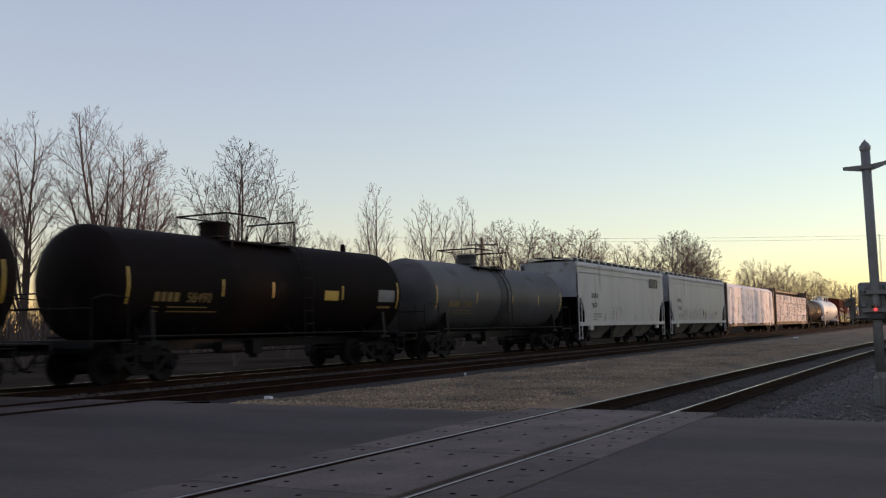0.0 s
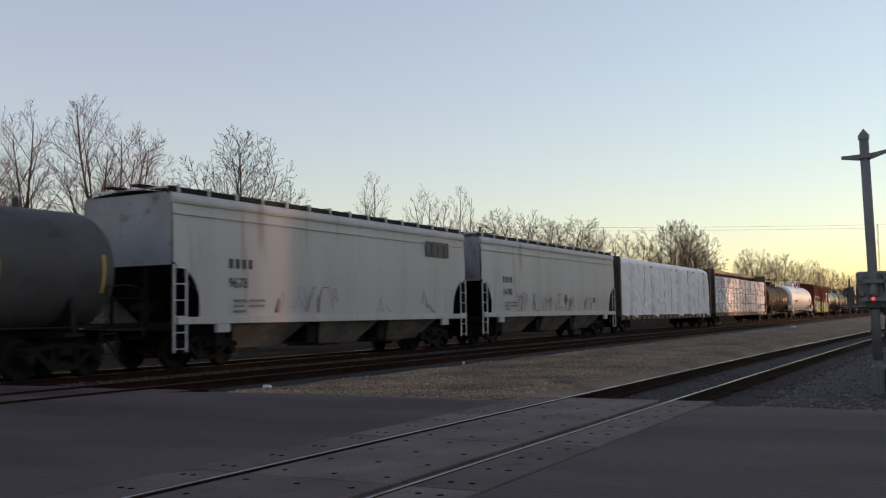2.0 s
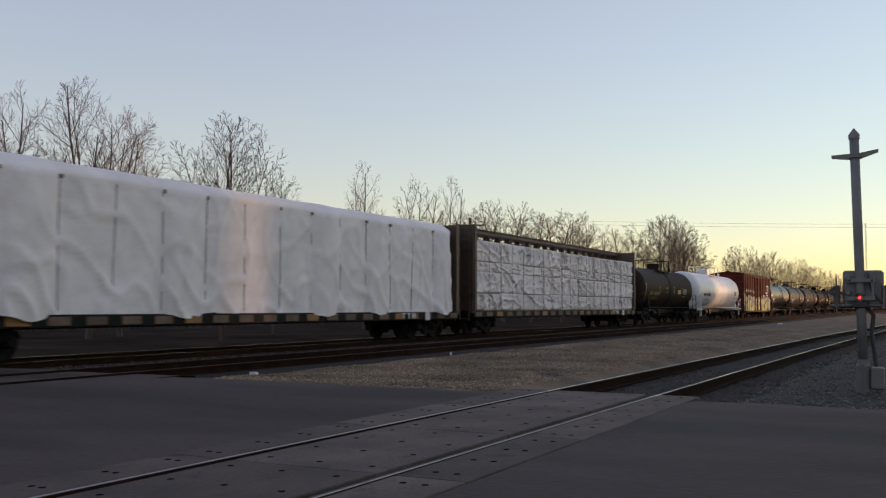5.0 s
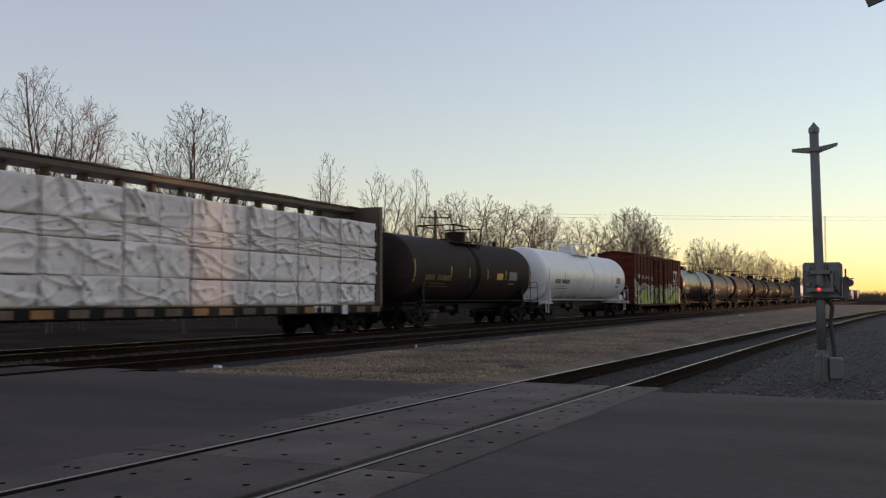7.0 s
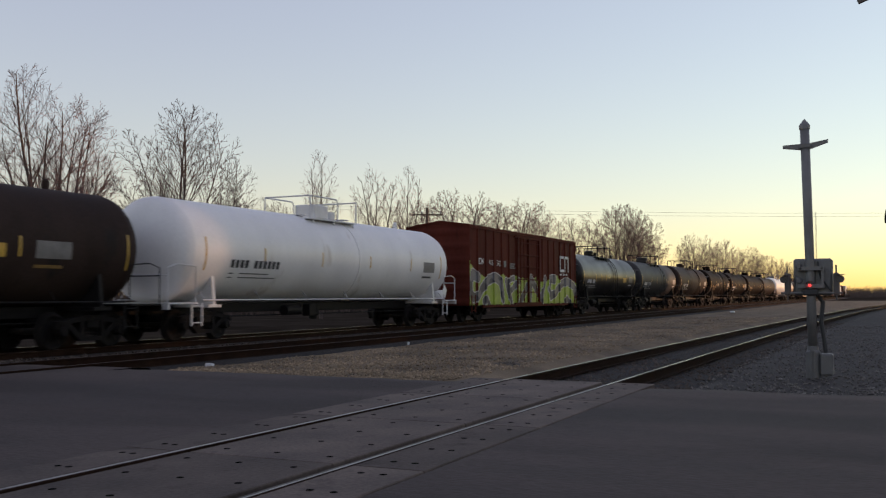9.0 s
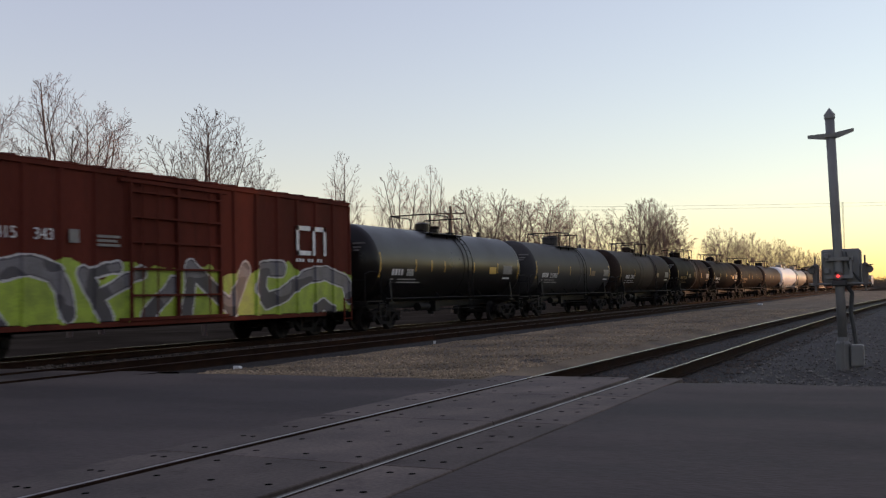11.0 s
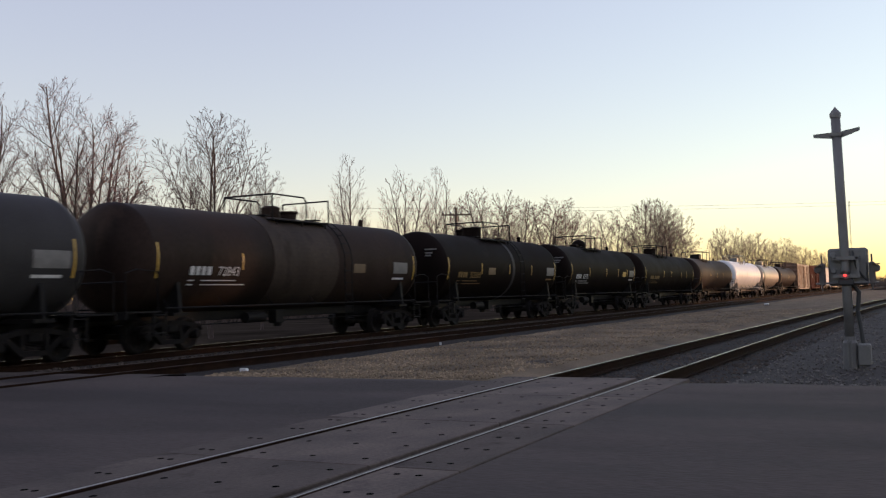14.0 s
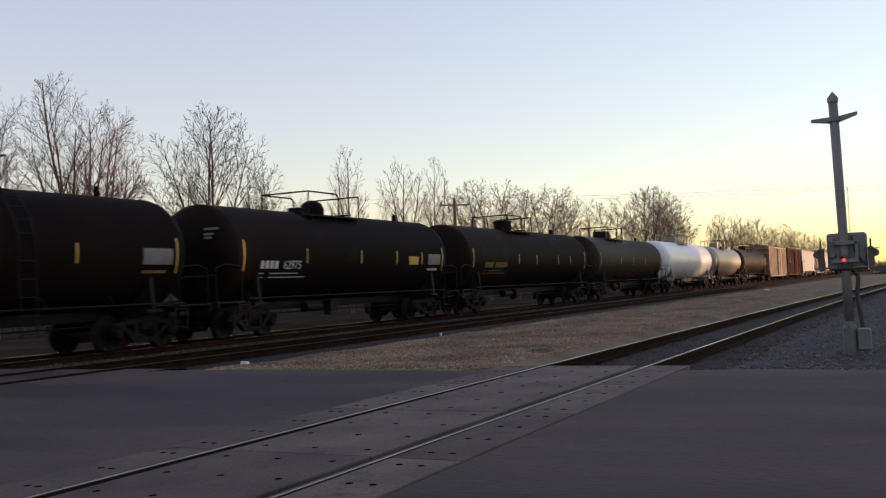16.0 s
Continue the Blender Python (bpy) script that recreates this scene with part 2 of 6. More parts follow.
# ---- mesh helpers ----
def ob_from(name, bm, materials, parent=None, label="", smooth=False, m=None):
    me = bpy.data.meshes.new(name)
    bm.to_mesh(me)
    bm.free()
    for k in materials if isinstance(materials, (list, tuple)) else [materials]:
        me.materials.append(k)
    if smooth:
        for p in me.polygons:
            p.use_smooth = True
    ob = new(name, me)
    if parent:
        ob.parent = parent
    if m is not None:
        ob.matrix_basis = m
    if label:
        tagged(ob, label)
    return ob


def part(name, bm, material, parent, label="", smooth=False, m=None):
    """Link a bmesh as one mesh object under a thing or under a part."""
    return ob_from(name, bm, material, parent, label, smooth, m)


def share(name, me, parent, m=None, label=""):
    ob = new(name, me)
    ob.parent = parent
    if m is not None:
        ob.matrix_basis = m
    if label:
        tagged(ob, label)
    return ob


def thing(name, label, category, group="", kind="", m=None):
    ob = tagged(new(name), label, category, group, kind)
    ob.empty_display_size = 0.5
    if m is not None:
        ob.matrix_basis = m
    return ob


def box(bm, x0, x1, y0, y1, z0, z1, bev=0.0, mi=0):
    vs = [bm.verts.new((x, y, z)) for z in (z0, z1) for y in (y0, y1) for x in (x0, x1)]
    fs = [bm.faces.new([vs[i] for i in q]) for q in ((0, 2, 3, 1), (4, 5, 7, 6), (0, 1, 5, 4), (2, 6, 7, 3), (0, 4, 6, 2), (1, 3, 7, 5))]
    for f in fs:
        f.material_index = mi
    if bev:
        es = {e for f in fs for e in f.edges}
        bmesh.ops.bevel(bm, geom=list(es), offset=bev, segments=1, affect="EDGES")
    return bm


def prism(bm, pts, axis, a, b, mi=0):
    """A polygon pulled along an axis from a to b. For 'y' the points are (x, z), for 'x' (y, z), for 'z' (x, y)."""
    def place(p, h):
        return {"y": (p[0], h, p[1]), "x": (h, p[0], p[1]), "z": (p[0], p[1], h)}[axis]
    n = len(pts)
    va = [bm.verts.new(place(p, a)) for p in pts]
    vb = [bm.verts.new(place(p, b)) for p in pts]
    fs = [bm.faces.new(va), bm.faces.new(vb[::-1])]
    for i in range(n):
        fs.append(bm.faces.new((va[i], vb[i], vb[(i + 1) % n], va[(i + 1) % n])))
    for f in fs:
        f.material_index = mi
    bmesh.ops.recalc_face_normals(bm, faces=fs)
    return bm


def tube(bm, pts, r, n=6, r1=None):
    """A round bar through the points, tapering from r to r1."""
    r1 = r if r1 is None else r1
    pts = [Vector(p) for p in pts]
    rings = []
    for i, p in enumerate(pts):
        d = (pts[min(i + 1, len(pts) - 1)] - pts[max(i - 1, 0)])
        d = d.normalized() if d.length else Vector((0, 0, 1))
        a = d.orthogonal().normalized() if i == 0 else (rings_a - d * rings_a.dot(d)).normalized()
        rings_a = a
        b = d.cross(a)
        rr = r + (r1 - r) * i / max(1, len(pts) - 1)
        rings.append([bm.verts.new(p + (a * math.cos(2 * math.pi * k / n) + b * math.sin(2 * math.pi * k / n)) * rr) for k in range(n)])
    for u, v in zip(rings, rings[1:]):
        for k in range(n):
            bm.faces.new((u[k], u[(k + 1) % n], v[(k + 1) % n], v[k]))
    bm.faces.new(rings[0][::-1])
    bm.faces.new(rings[-1])
    return bm


def lathe(bm, prof, axis="x", n=32, c=(0, 0, 0), close=True):
    """Turn a profile of (along, radius) about an axis through c."""
    rings = []
    for s, r in prof:
        ring = []
        for k in range(n):
            a = 2 * math.pi * k / n
            u, v = r * math.cos(a), r * math.sin(a)
            q = {"x": (s, u, v), "y": (u, s, v), "z": (u, v, s)}[axis]
            ring.append(bm.verts.new((q[0] + c[0], q[1] + c[1], q[2] + c[2])))
        rings.append(ring)
    fs = []
    for u, v in zip(rings, rings[1:]):
        for k in range(n):
            fs.append(bm.faces.new((u[k], u[(k + 1) % n], v[(k + 1) % n], v[k])))
    if close:
        fs += [bm.faces.new(rings[0]), bm.faces.new(rings[-1])]
    bmesh.ops.recalc_face_normals(bm, faces=fs)
    return bm


def nb():
    return bmesh.new()


def digits(body, size, parent, material, m, name="car_number"):
    """Raised flat lettering as a mesh."""
    cu = bpy.data.curves.new(name, "FONT")
    cu.body, cu.size, cu.extrude, cu.align_x = body, size, 0.002, "LEFT"
    tmp = bpy.data.objects.new(name, cu)
    scene.collection.objects.link(tmp)
    me = bpy.data.meshes.new_from_object(tmp.evaluated_get(bpy.context.evaluated_depsgraph_get()))
    bpy.data.objects.remove(tmp)
    bpy.data.curves.remove(cu)
    me.materials.clear()
    me.materials.append(material)
    return share(name, me, parent, m)


def flat_bars(rows, parent, material, m, name="lettering_bar"):
    """Plain bars for writing: rows of (x0, x1, z0, z1), standing 3 mm thick in their own plane."""
    bm = nb()
    for x0, x1, z0, z1 in rows:
        box(bm, x0, x1, -0.0015, 0.0015, z0, z1)
    return part(name, bm, material, parent, m=m)


# ---- ground, road, tracks ----
ROAD_EDGE = 13.3
GAUGE = 0.785   # half the spacing of the rail heads' middles


def near_y(x):
    """Middle of the near track, which bends gently away."""
    return 4.395 - (2.6e-4 * x * x if x > 0 else 0.0)


def grade(x):
    return 0.0016 * max(x, 0.0)


def ground_sheet():
    xs = sorted(set([-3000, -1200, -400, -150, -80] + [-60 + 2.5 * i for i in range(40)] + [40 + 6 * i for i in range(30)] + [250, 320, 420, 600, 900, 1500, 3000]))
    ys = sorted(set([-3000, -1200, -400, -150, -80, -50] + [-40 + 2.0 * i for i in range(46)] + [55, 65, 80, 110, 160, 300, 600, 1200, 3000]))
    bm = nb()
    grid = [[bm.verts.new((x, y, (-0.36 if y < 24 else -0.2) + 0.9 * grade(min(x, 400)) + (0.06 * noise.noise((x * 0.15, y * 0.15, 0)) if y > 20 else 0.02 * noise.noise((x * 0.3, y * 0.3, 0))))) for y in ys] for x in xs]
    for i in range(len(xs) - 1):
        for j in range(len(ys) - 1):
            bm.faces.new((grid[i][j], grid[i + 1][j], grid[i + 1][j + 1], grid[i][j + 1]))
    g = ob_from("ground", bm, DIRT, smooth=True)
    tagged(g, "dry brown dirt ground with thin winter grass", "ground", kind="structure")


def gravel_sheet():
    """Pale gravel between the tracks, beyond the road's edge."""
    bm = nb()
    nx, ny = 110, 16
    grid = []
    for i in range(nx + 1):
        x = ROAD_EDGE - 0.25 + (i / nx) ** 1.6 * 190
        row = []
        for j in range(ny + 1):
            y = near_y(x) + 1.6 + (11.85 - near_y(x) - 1.6) * j / ny
            row.append(bm.verts.new((x, y, -0.13 - (0.12 if j == 0 else 0.04 if j == 1 else 0) + grade(x) * 0.9 + 0.05 * noise.noise((x * 0.6, y * 0.6, 3)))))
        grid.append(row)
    for i in range(nx):
        for j in range(ny):
            bm.faces.new((grid[i][j], grid[i + 1][j], grid[i + 1][j + 1], grid[i][j + 1]))
    g = ob_from("gravel_strip", bm, GRAVEL, smooth=True)
    tagged(g, "pale gravel strip between the railway tracks", "gravel", kind="structure")
    bm = nb()
    nx, ny = 80, 14
    grid = []
    for i in range(nx + 1):
        x = ROAD_EDGE - 0.25 + (i / nx) ** 1.6 * 120
        row = []
        for j in range(ny + 1):
            y = near_y(x) - 1.6 - 9.0 * j / ny
            row.append(bm.verts.new((x, y, -0.13 - (0.12 if j == 0 else 0.03 if j == 1 else 0) + grade(x) * 0.9 + 0.05 * noise.noise((x * 0.6, y * 0.6, 5)))))
        grid.append(row)
    for i in range(nx):
        for j in range(ny):
            bm.faces.new((grid[i][j + 1], grid[i + 1][j + 1], grid[i + 1][j], grid[i][j]))
    g = ob_from("gravel_verge", bm, VERGE, smooth=True)
    tagged(g, "grey crushed stone verge beside the near track", "gravel", kind="structure")


def stones(name, count, place, material, label, lo=0.018, hi=0.05):
    """Loose stones as one body of many small uneven lumps."""
    rng = random.Random(7)
    verts, faces = [], []
    base = [(1, 0, 0), (-1, 0, 0), (0, 1, 0), (0, -1, 0), (0, 0, 1), (0, 0, -1)]
    tri = [(0, 2, 4), (2, 1, 4), (1, 3, 4), (3, 0, 4), (2, 0, 5), (1, 2, 5), (3, 1, 5), (0, 3, 5)]
    for _ in range(count):
        x, y, z = place(rng)
        r = rng.uniform(lo, hi)
        a = rng.uniform(0, 6.28)
        k = len(verts)
        for bx, by, bz in base:
            q = rng.uniform(0.6, 1.15) * r
            px, py = bx * q, by * q
            verts.append((x + px * math.cos(a) - py * math.sin(a), y + px * math.sin(a) + py * math.cos(a), z + bz * q * 0.75))
        faces += [tuple(k + i for i in t) for t in tri]
    me = bpy.data.meshes.new(name)
    me.from_pydata(verts, [], faces)
    me.materials.append(material)
    return tagged(new(name, me), label, "gravel", kind="stuff")


def road():
    bm = nb()
    # carriageway on both sides of the crossing panels, butted against them
    for y0, y1 in ((-60.0, 2.98), (5.74, 12.1)):
        n = 60
        prev = None
        for i in range(n + 1):
            y = y0 + (y1 - y0) * i / n
            xe = ROAD_EDGE + 0.22 * noise.noise((0, y * 0.7, 2)) + 0.12 * noise.noise((0, y * 2.3, 9)) + (0.0 if y > 2.2 else 0.06 * (2.2 - y))
            row = []
            for x, z in ((-40, 0), (-14, 0), (0, 0), (6, 0), (xe - 0.8, 0), (xe - 0.2, -0.02), (xe + 0.15, -0.14)):
                row.append(bm.verts.new((x, y, -0.015 + z + 0.006 * noise.noise((x * 0.5, y * 0.5, 4)))))
            if prev:
                for a in range(len(row) - 1):
                    bm.faces.new((prev[a], prev[a + 1], row[a + 1], row[a]))
            prev = row
    # the carriageway goes on over the siding and the main track
    for y0, y1, z0 in ((12.1, 13.06, -0.015), (13.26, 14.64, -0.02), (14.84, 17.3, -0.015), (17.5, 18.86, -0.02), (19.06, 40.0, -0.015)):
        n = max(4, int((y1 - y0) * 3))
        prev = None
        for i in range(n + 1):
            y = y0 + (y1 - y0) * i / n
            xe = ROAD_EDGE + 0.25 + 0.25 * noise.noise((1, y * 0.8, 2))
            row = [bm.verts.new((x, y, z + 0.006 * noise.noise((x * 0.5, y * 0.5, 4)))) for x, z in ((-40, z0), (0, z0), (6, z0), (xe - 0.5, z0), (xe - 0.1, z0 - 0.03), (xe + 0.2, z0 - 0.16))]
            if prev:
                for a in range(len(row) - 1):
                    bm.faces.new((prev[a], prev[a + 1], row[a + 1], row[a]))
            prev = row
    tagged(ob_from("road", bm, ASPHALT, smooth=True), "worn dark grey asphalt road over the level crossing", "road", kind="structure")


def crossing_panels():
    """Concrete panels with black discs for bolt holes, in three lanes beside and between the near rails."""
    holder = tagged(new("crossing_surface"), "concrete crossing panels with bolt holes between the rails", "crossing", kind="structure")
    length = 2.44
    meshes = {}
    for lane, (y0, y1) in {"outer": (near_y(0) + GAUGE + 0.045, 5.73), "middle": (near_y(0) - GAUGE + 0.13, near_y(0) + GAUGE - 0.11), "inner": (2.99, near_y(0) - GAUGE - 0.045)}.items():
        bm = nb()
        box(bm, 0.006, length - 0.006, y0, y1, -0.2, -0.004, bev=0.008)
        meshes[lane] = (bm, y0, y1)
        me = bpy.data.meshes.new("crossing_panel")
        bm.to_mesh(me)
        bm.free()
        me.materials.append(CONCRETE)
        # flat matte black disc, painted as the dark inside of a hole
        hole = bpy.data.meshes.new("bolt_recess")
        hb = nb()
        lathe(hb, [(0.001, 0.001), (0.0016, 0.024), (0.0012, 0.027), (-0.004, 0.027)], "z", 10)
        hb.to_mesh(hole)
        hb.free()
        hole.materials.append(HOLE_SHADE)
        for i in range(0, 9):
            x = ROAD_EDGE + 0.15 - length * (i + 1)
            p = share("crossing_panel", me, holder, pose(x, 0, 0))
            ys = (y0 + 0.2, y1 - 0.2) if lane != "middle" else (y0 + 0.18, (y0 + y1) / 2, y1 - 0.18)
            if i < 6:
                for yy in ys:
                    for xx in (0.25, 0.9, 1.55, 2.2):
                        share("bolt_recess", hole, p, pose(xx, yy, -0.0035))


def rail_profile(top, shine):
    """Half-height rail outline in (y, z) about its own middle, its head polished between two lines."""
    return [(-0.07, -0.17), (0.07, -0.17), (0.07, -0.158), (0.012, -0.145), (0.012, -0.045), (0.036, -0.035), (0.036, -0.006), (0.028, top), (shine[0], top + 0.001), (shine[1], top + 0.001), (-0.028, top), (-0.036, -0.006), (-0.036, -0.035), (-0.012, -0.045), (-0.012, -0.145), (-0.07, -0.158)]


def track(name, middle, x0, x1, step, head, label, rise, holder_label):
    """Two rails and their ties along a middle line."""
    holder = tagged(new(name), holder_label, "railway track", kind="structure")
    n = int((x1 - x0) / step)
    for side in (-1, 1):
        bm = nb()
        prof = rail_profile(0.0, (-0.004, -0.022) if side < 0 else (0.014, -0.022))
        prev = None
        for i in range(n + 1):
            x = x0 + (x1 - x0) * i / n
            y = middle(x) + side * GAUGE
            ring = [bm.verts.new((x, y + a, rise(x) + b)) for a, b in prof]
            if prev:
                for k in range(len(prof)):
                    f = bm.faces.new((prev[k], prev[(k + 1) % len(prof)], ring[(k + 1) % len(prof)], ring[k]))
                    f.material_index = (2 if name == "near_track" and x < ROAD_EDGE + 0.5 else 1) if k == 8 else 3 if k in (7, 9) else 0
            prev = ring
        bmesh.ops.recalc_face_normals(bm, faces=bm.faces[:])
        part("rail", bm, [RAIL_RUST, head, RAIL_ROAD, RAIL_DULL], holder, label)
    return holder


def ties(holder, middle, x0, x1, rise, top=-0.175):
    bm = nb()
    box(bm, -0.11, 0.11, -1.3, 1.3, -0.16, 0.0, bev=0.012)
    me = bpy.data.meshes.new("tie")
    bm.to_mesh(me)
    bm.free()
    me.materials.append(TIE)
    x, k = x0, 0
    rng = random.Random(3)
    while x < x1:
        share("tie", me, holder, pose(x, middle(x) + rng.uniform(-0.05, 0.05), top + rise(x) + rng.uniform(-0.012, 0.012), 0, 0, rng.uniform(-1.5, 1.5)))
        x += 0.52


def bed(name, middle, x0, x1, half, top, material, label, rise, rim=-0.32):
    """Ballast shoulder with sloping sides."""
    bm = nb()
    n = 120
    prev = None
    for i in range(n + 1):
        x = x0 + (x1 - x0) * (i / n) ** 1.5
        row = []
        for dy, z in ((-half - 0.7, rim), (-half, top), (-half * 0.5, top + 0.01), (half * 0.5, top + 0.01), (half, top), (half + 0.7, rim)):
            row.append(bm.verts.new((x, middle(x) + dy + 0.1 * noise.noise((x * 0.9, dy, 1)), rise(x) + z + 0.025 * noise.noise((x * 1.3, dy * 2, 6)))))
        if prev:
            for k in range(5):
                bm.faces.new((prev[k], row[k], row[k + 1], prev[k + 1]))
        prev = row
    bmesh.ops.recalc_face_normals(bm, faces=bm.faces[:])
    for f in bm.faces:
        if f.normal.z < 0:
            f.normal_flip()
    tagged(ob_from(name, bm, material, smooth=True), label, "ballast", kind="structure")


TRAIN_Y, SIDING_Y = 18.18, 13.95


def level_zero(x):
    return 0.0


ground_sheet()
gravel_sheet()
road()
crossing_panels()
near_track = track("near_track", near_y, -40, 260, 1.0, RAIL_HEAD, "steel rail with a polished head and rusty web", level_zero, "single near railway track with polished rail heads")
ties(near_track, near_y, ROAD_EDGE + 0.4, 90, level_zero, -0.212)
bed("near_ballast", near_y, ROAD_EDGE - 0.1, 260, 1.45, -0.205, BALLAST_GREY, "grey stone ballast under the near track", level_zero, -0.27)
siding = track("siding_track", lambda x: SIDING_Y, -40, 330, 3.0, RAIL_DULL, "dull rusty rail", grade, "rusty siding track in dark ballast")
ties(siding, lambda x: SIDING_Y, 14.0, 70, grade)
bed("siding_ballast", lambda x: SIDING_Y, 13.35, 330, 1.75, -0.17, BALLAST, "dark oily ballast under the siding track", grade, -0.24)
main = track("main_track", lambda x: TRAIN_Y, -60, 480, 3.0, RAIL_HEAD, "steel rail under the passing train", grade, "main railway track under the freight train")
ties(main, lambda x: TRAIN_Y, 14.0, 70, grade)
bed("main_ballast", lambda x: TRAIN_Y, 13.35, 480, 2.1, -0.16, BALLAST, "dark brown ballast under the main track", grade)


def on_gravel(rng):
    x = ROAD_EDGE + 45 * rng.random() ** 2.2
    y = rng.uniform(near_y(x) + 1.9, 11.75)
    return x, y, -0.115 + 0.9 * grade(x) + 0.05 * noise.noise((x * 0.6, y * 0.6, 3))


def on_verge(rng):
    x = ROAD_EDGE + 0.1 + 30 * rng.random() ** 2.0
    y = near_y(x) - 1.7 - 5.5 * rng.random()
    return x, y, -0.115 + 0.9 * grade(x) + 0.05 * noise.noise((x * 0.6, y * 0.6, 5))


def on_bed(rng):
    x = ROAD_EDGE + 0.1 + 40 * rng.random() ** 1.8
    return x, near_y(x) + rng.uniform(-1.6, 1.6), -0.20


def on_light_line(rng):
    x = 13.4 + 70 * rng.random() ** 1.8
    return x, 15.5 + rng.gauss(0, 0.2), -0.05 + grade(x) + rng.uniform(-0.05, 0.02)


stones("gravel_stones", 13000, on_gravel, STONE, "loose pale gravel stones strewn between the tracks", 0.012, 0.036)
stones("verge_stones", 6000, on_verge, STONE_GREY, "loose grey crushed stones beside the near track", 0.012, 0.036)
stones("ballast_stones", 6000, on_bed, STONE_DIM, "grey ballast stones between the near rails")
stones("spilled_stones", 2600, on_light_line, STONE_DIM, "pale spilled stones in a line between siding and main track")


# ---- freight cars ----
# Car space: x along the train, y across it (the watched side is -y), z up from the rail head.
CARS = []
WHEELSETS = {-1: [], 1: []}
MESH = {}


def keep(key, make, materials, smooth=False):
    """Build a mesh once and share it between alike parts."""
    if key not in MESH:
        bm = nb()
        make(bm)
        me = bpy.data.meshes.new(key)
        bm.to_mesh(me)
        bm.free()
        for k in materials:
            me.materials.append(k)
        if smooth:
            for p in me.polygons:
                p.use_smooth = True
        MESH[key] = me
    return MESH[key]


def make_wheelset(bm):
    tube(bm, [(0, -1.05, 0), (0, 1.05, 0)], 0.075, 10)
    for s in (-1, 1):
        prof = [(0.66, 0.46), (0.685, 0.462), (0.70, 0.43), (0.79, 0.42), (0.80, 0.40), (0.795, 0.35), (0.76, 0.33), (0.74, 0.17), (0.80, 0.13), (0.80, 0.09), (0.64, 0.09), (0.64, 0.14), (0.69, 0.18), (0.70, 0.34), (0.66, 0.37)]
        lathe(bm, [(s * a, r) for a, r in prof] + [(s * 0.66, 0.46)], "y", 28, close=False)
        for k in range(5):
            a = 2 * math.pi * k / 5
            tube(bm, [(0.1 * math.cos(a), s * 1.05, 0.1 * math.sin(a)), (0.1 * math.cos(a), s * 1.075, 0.1 * math.sin(a))], 0.02, 6)


def make_side_frame(bm):
    prism(bm, [(-1.12, 0.50), (-1.05, 0.66), (-0.72, 0.70), (-0.3, 0.78), (0.3, 0.78), (0.72, 0.70), (1.05, 0.66), (1.12, 0.50), (0.98, 0.50), (0.94, 0.58), (0.70, 0.60), (0.3, 0.66), (-0.3, 0.66), (-0.70, 0.60), (-0.94, 0.58), (-0.98, 0.50)], "y", -0.09, 0.09)
    prism(bm, [(-0.82, 0.58), (-0.68, 0.61), (-0.28, 0.30), (0.28, 0.30), (0.68, 0.61), (0.82, 0.58), (0.36, 0.19), (-0.36, 0.19)], "y", -0.08, 0.08)
    for s in (-1, 1):
        prism(bm, [(s * 0.26, 0.28), (s * 0.37, 0.28), (s * 0.37, 0.68), (s * 0.26, 0.68)], "y", -0.085, 0.085)
        prism(bm, [(s * 0.74, 0.36), (s * 0.80, 0.34), (s * 0.80, 0.6), (s * 0.74, 0.6)], "y", -0.07, 0.07)
        lathe(bm, [(-0.14, 0.0), (-0.14, 0.10), (-0.11, 0.125), (0.09, 0.135), (0.09, 0.0)], "y", 14, c=(s * 0.89, 0, 0.42), close=False)
        box(bm, s * 0.89 - 0.16, s * 0.89 + 0.16, -0.09, 0.09, 0.52, 0.6)
    for x in (-0.17, 0.0, 0.17):
        for i in range(6):
            lathe(bm, [(-0.012, 0.055), (0.0, 0.072), (0.012, 0.055)], "z", 10, c=(x, -0.02, 0.33 + 0.035 * i))


def make_bolster(bm):
    box(bm, -0.2, 0.2, -1.15, 1.15, 0.48, 0.68, bev=0.03)
    lathe(bm, [(0.66, 0.0), (0.66, 0.22), (0.80, 0.22), (0.80, 0.0)], "z", 16, close=False)
    for s in (-1, 1):
        box(bm, s * 0.62 - 0.05, s * 0.62 + 0.05, -0.95, 0.95, 0.36, 0.46)


def truck(car, x):
    t = share("truck", keep("truck", make_bolster, [IRON]), car, pose(x, 0, 0))
    for s in (-1, 1):
        share("side_frame", keep("side_frame", make_side_frame, [IRON]), t, pose(0, s * 1.02, 0))
        w = share("wheelset", keep("wheelset", make_wheelset, [IRON], True), t, pose(s * 0.89, 0, 0.42))
        WHEELSETS[s].append(w)


def make_coupler(bm):
    box(bm, -0.1, 0.55, -0.08, 0.08, 0.82, 0.96, bev=0.02)
    prism(bm, [(0.5, -0.16), (0.75, -0.16), (0.78, -0.06), (0.66, 0.02), (0.78, 0.08), (0.74, 0.17), (0.5, 0.14)], "z", 0.74, 1.02)
    tube(bm, [(0.2, -0.3, 0.75), (0.45, -0.34, 0.42), (0.7, -0.3, 0.4)], 0.03, 6)


def couplers(car, x0, x1):
    me = keep("coupler", make_coupler, [IRON])
    share("coupler", me, car, pose(x1, 0, 0))
    share("coupler", me, car, pose(x0, 0, 0, 0, 0, 180))


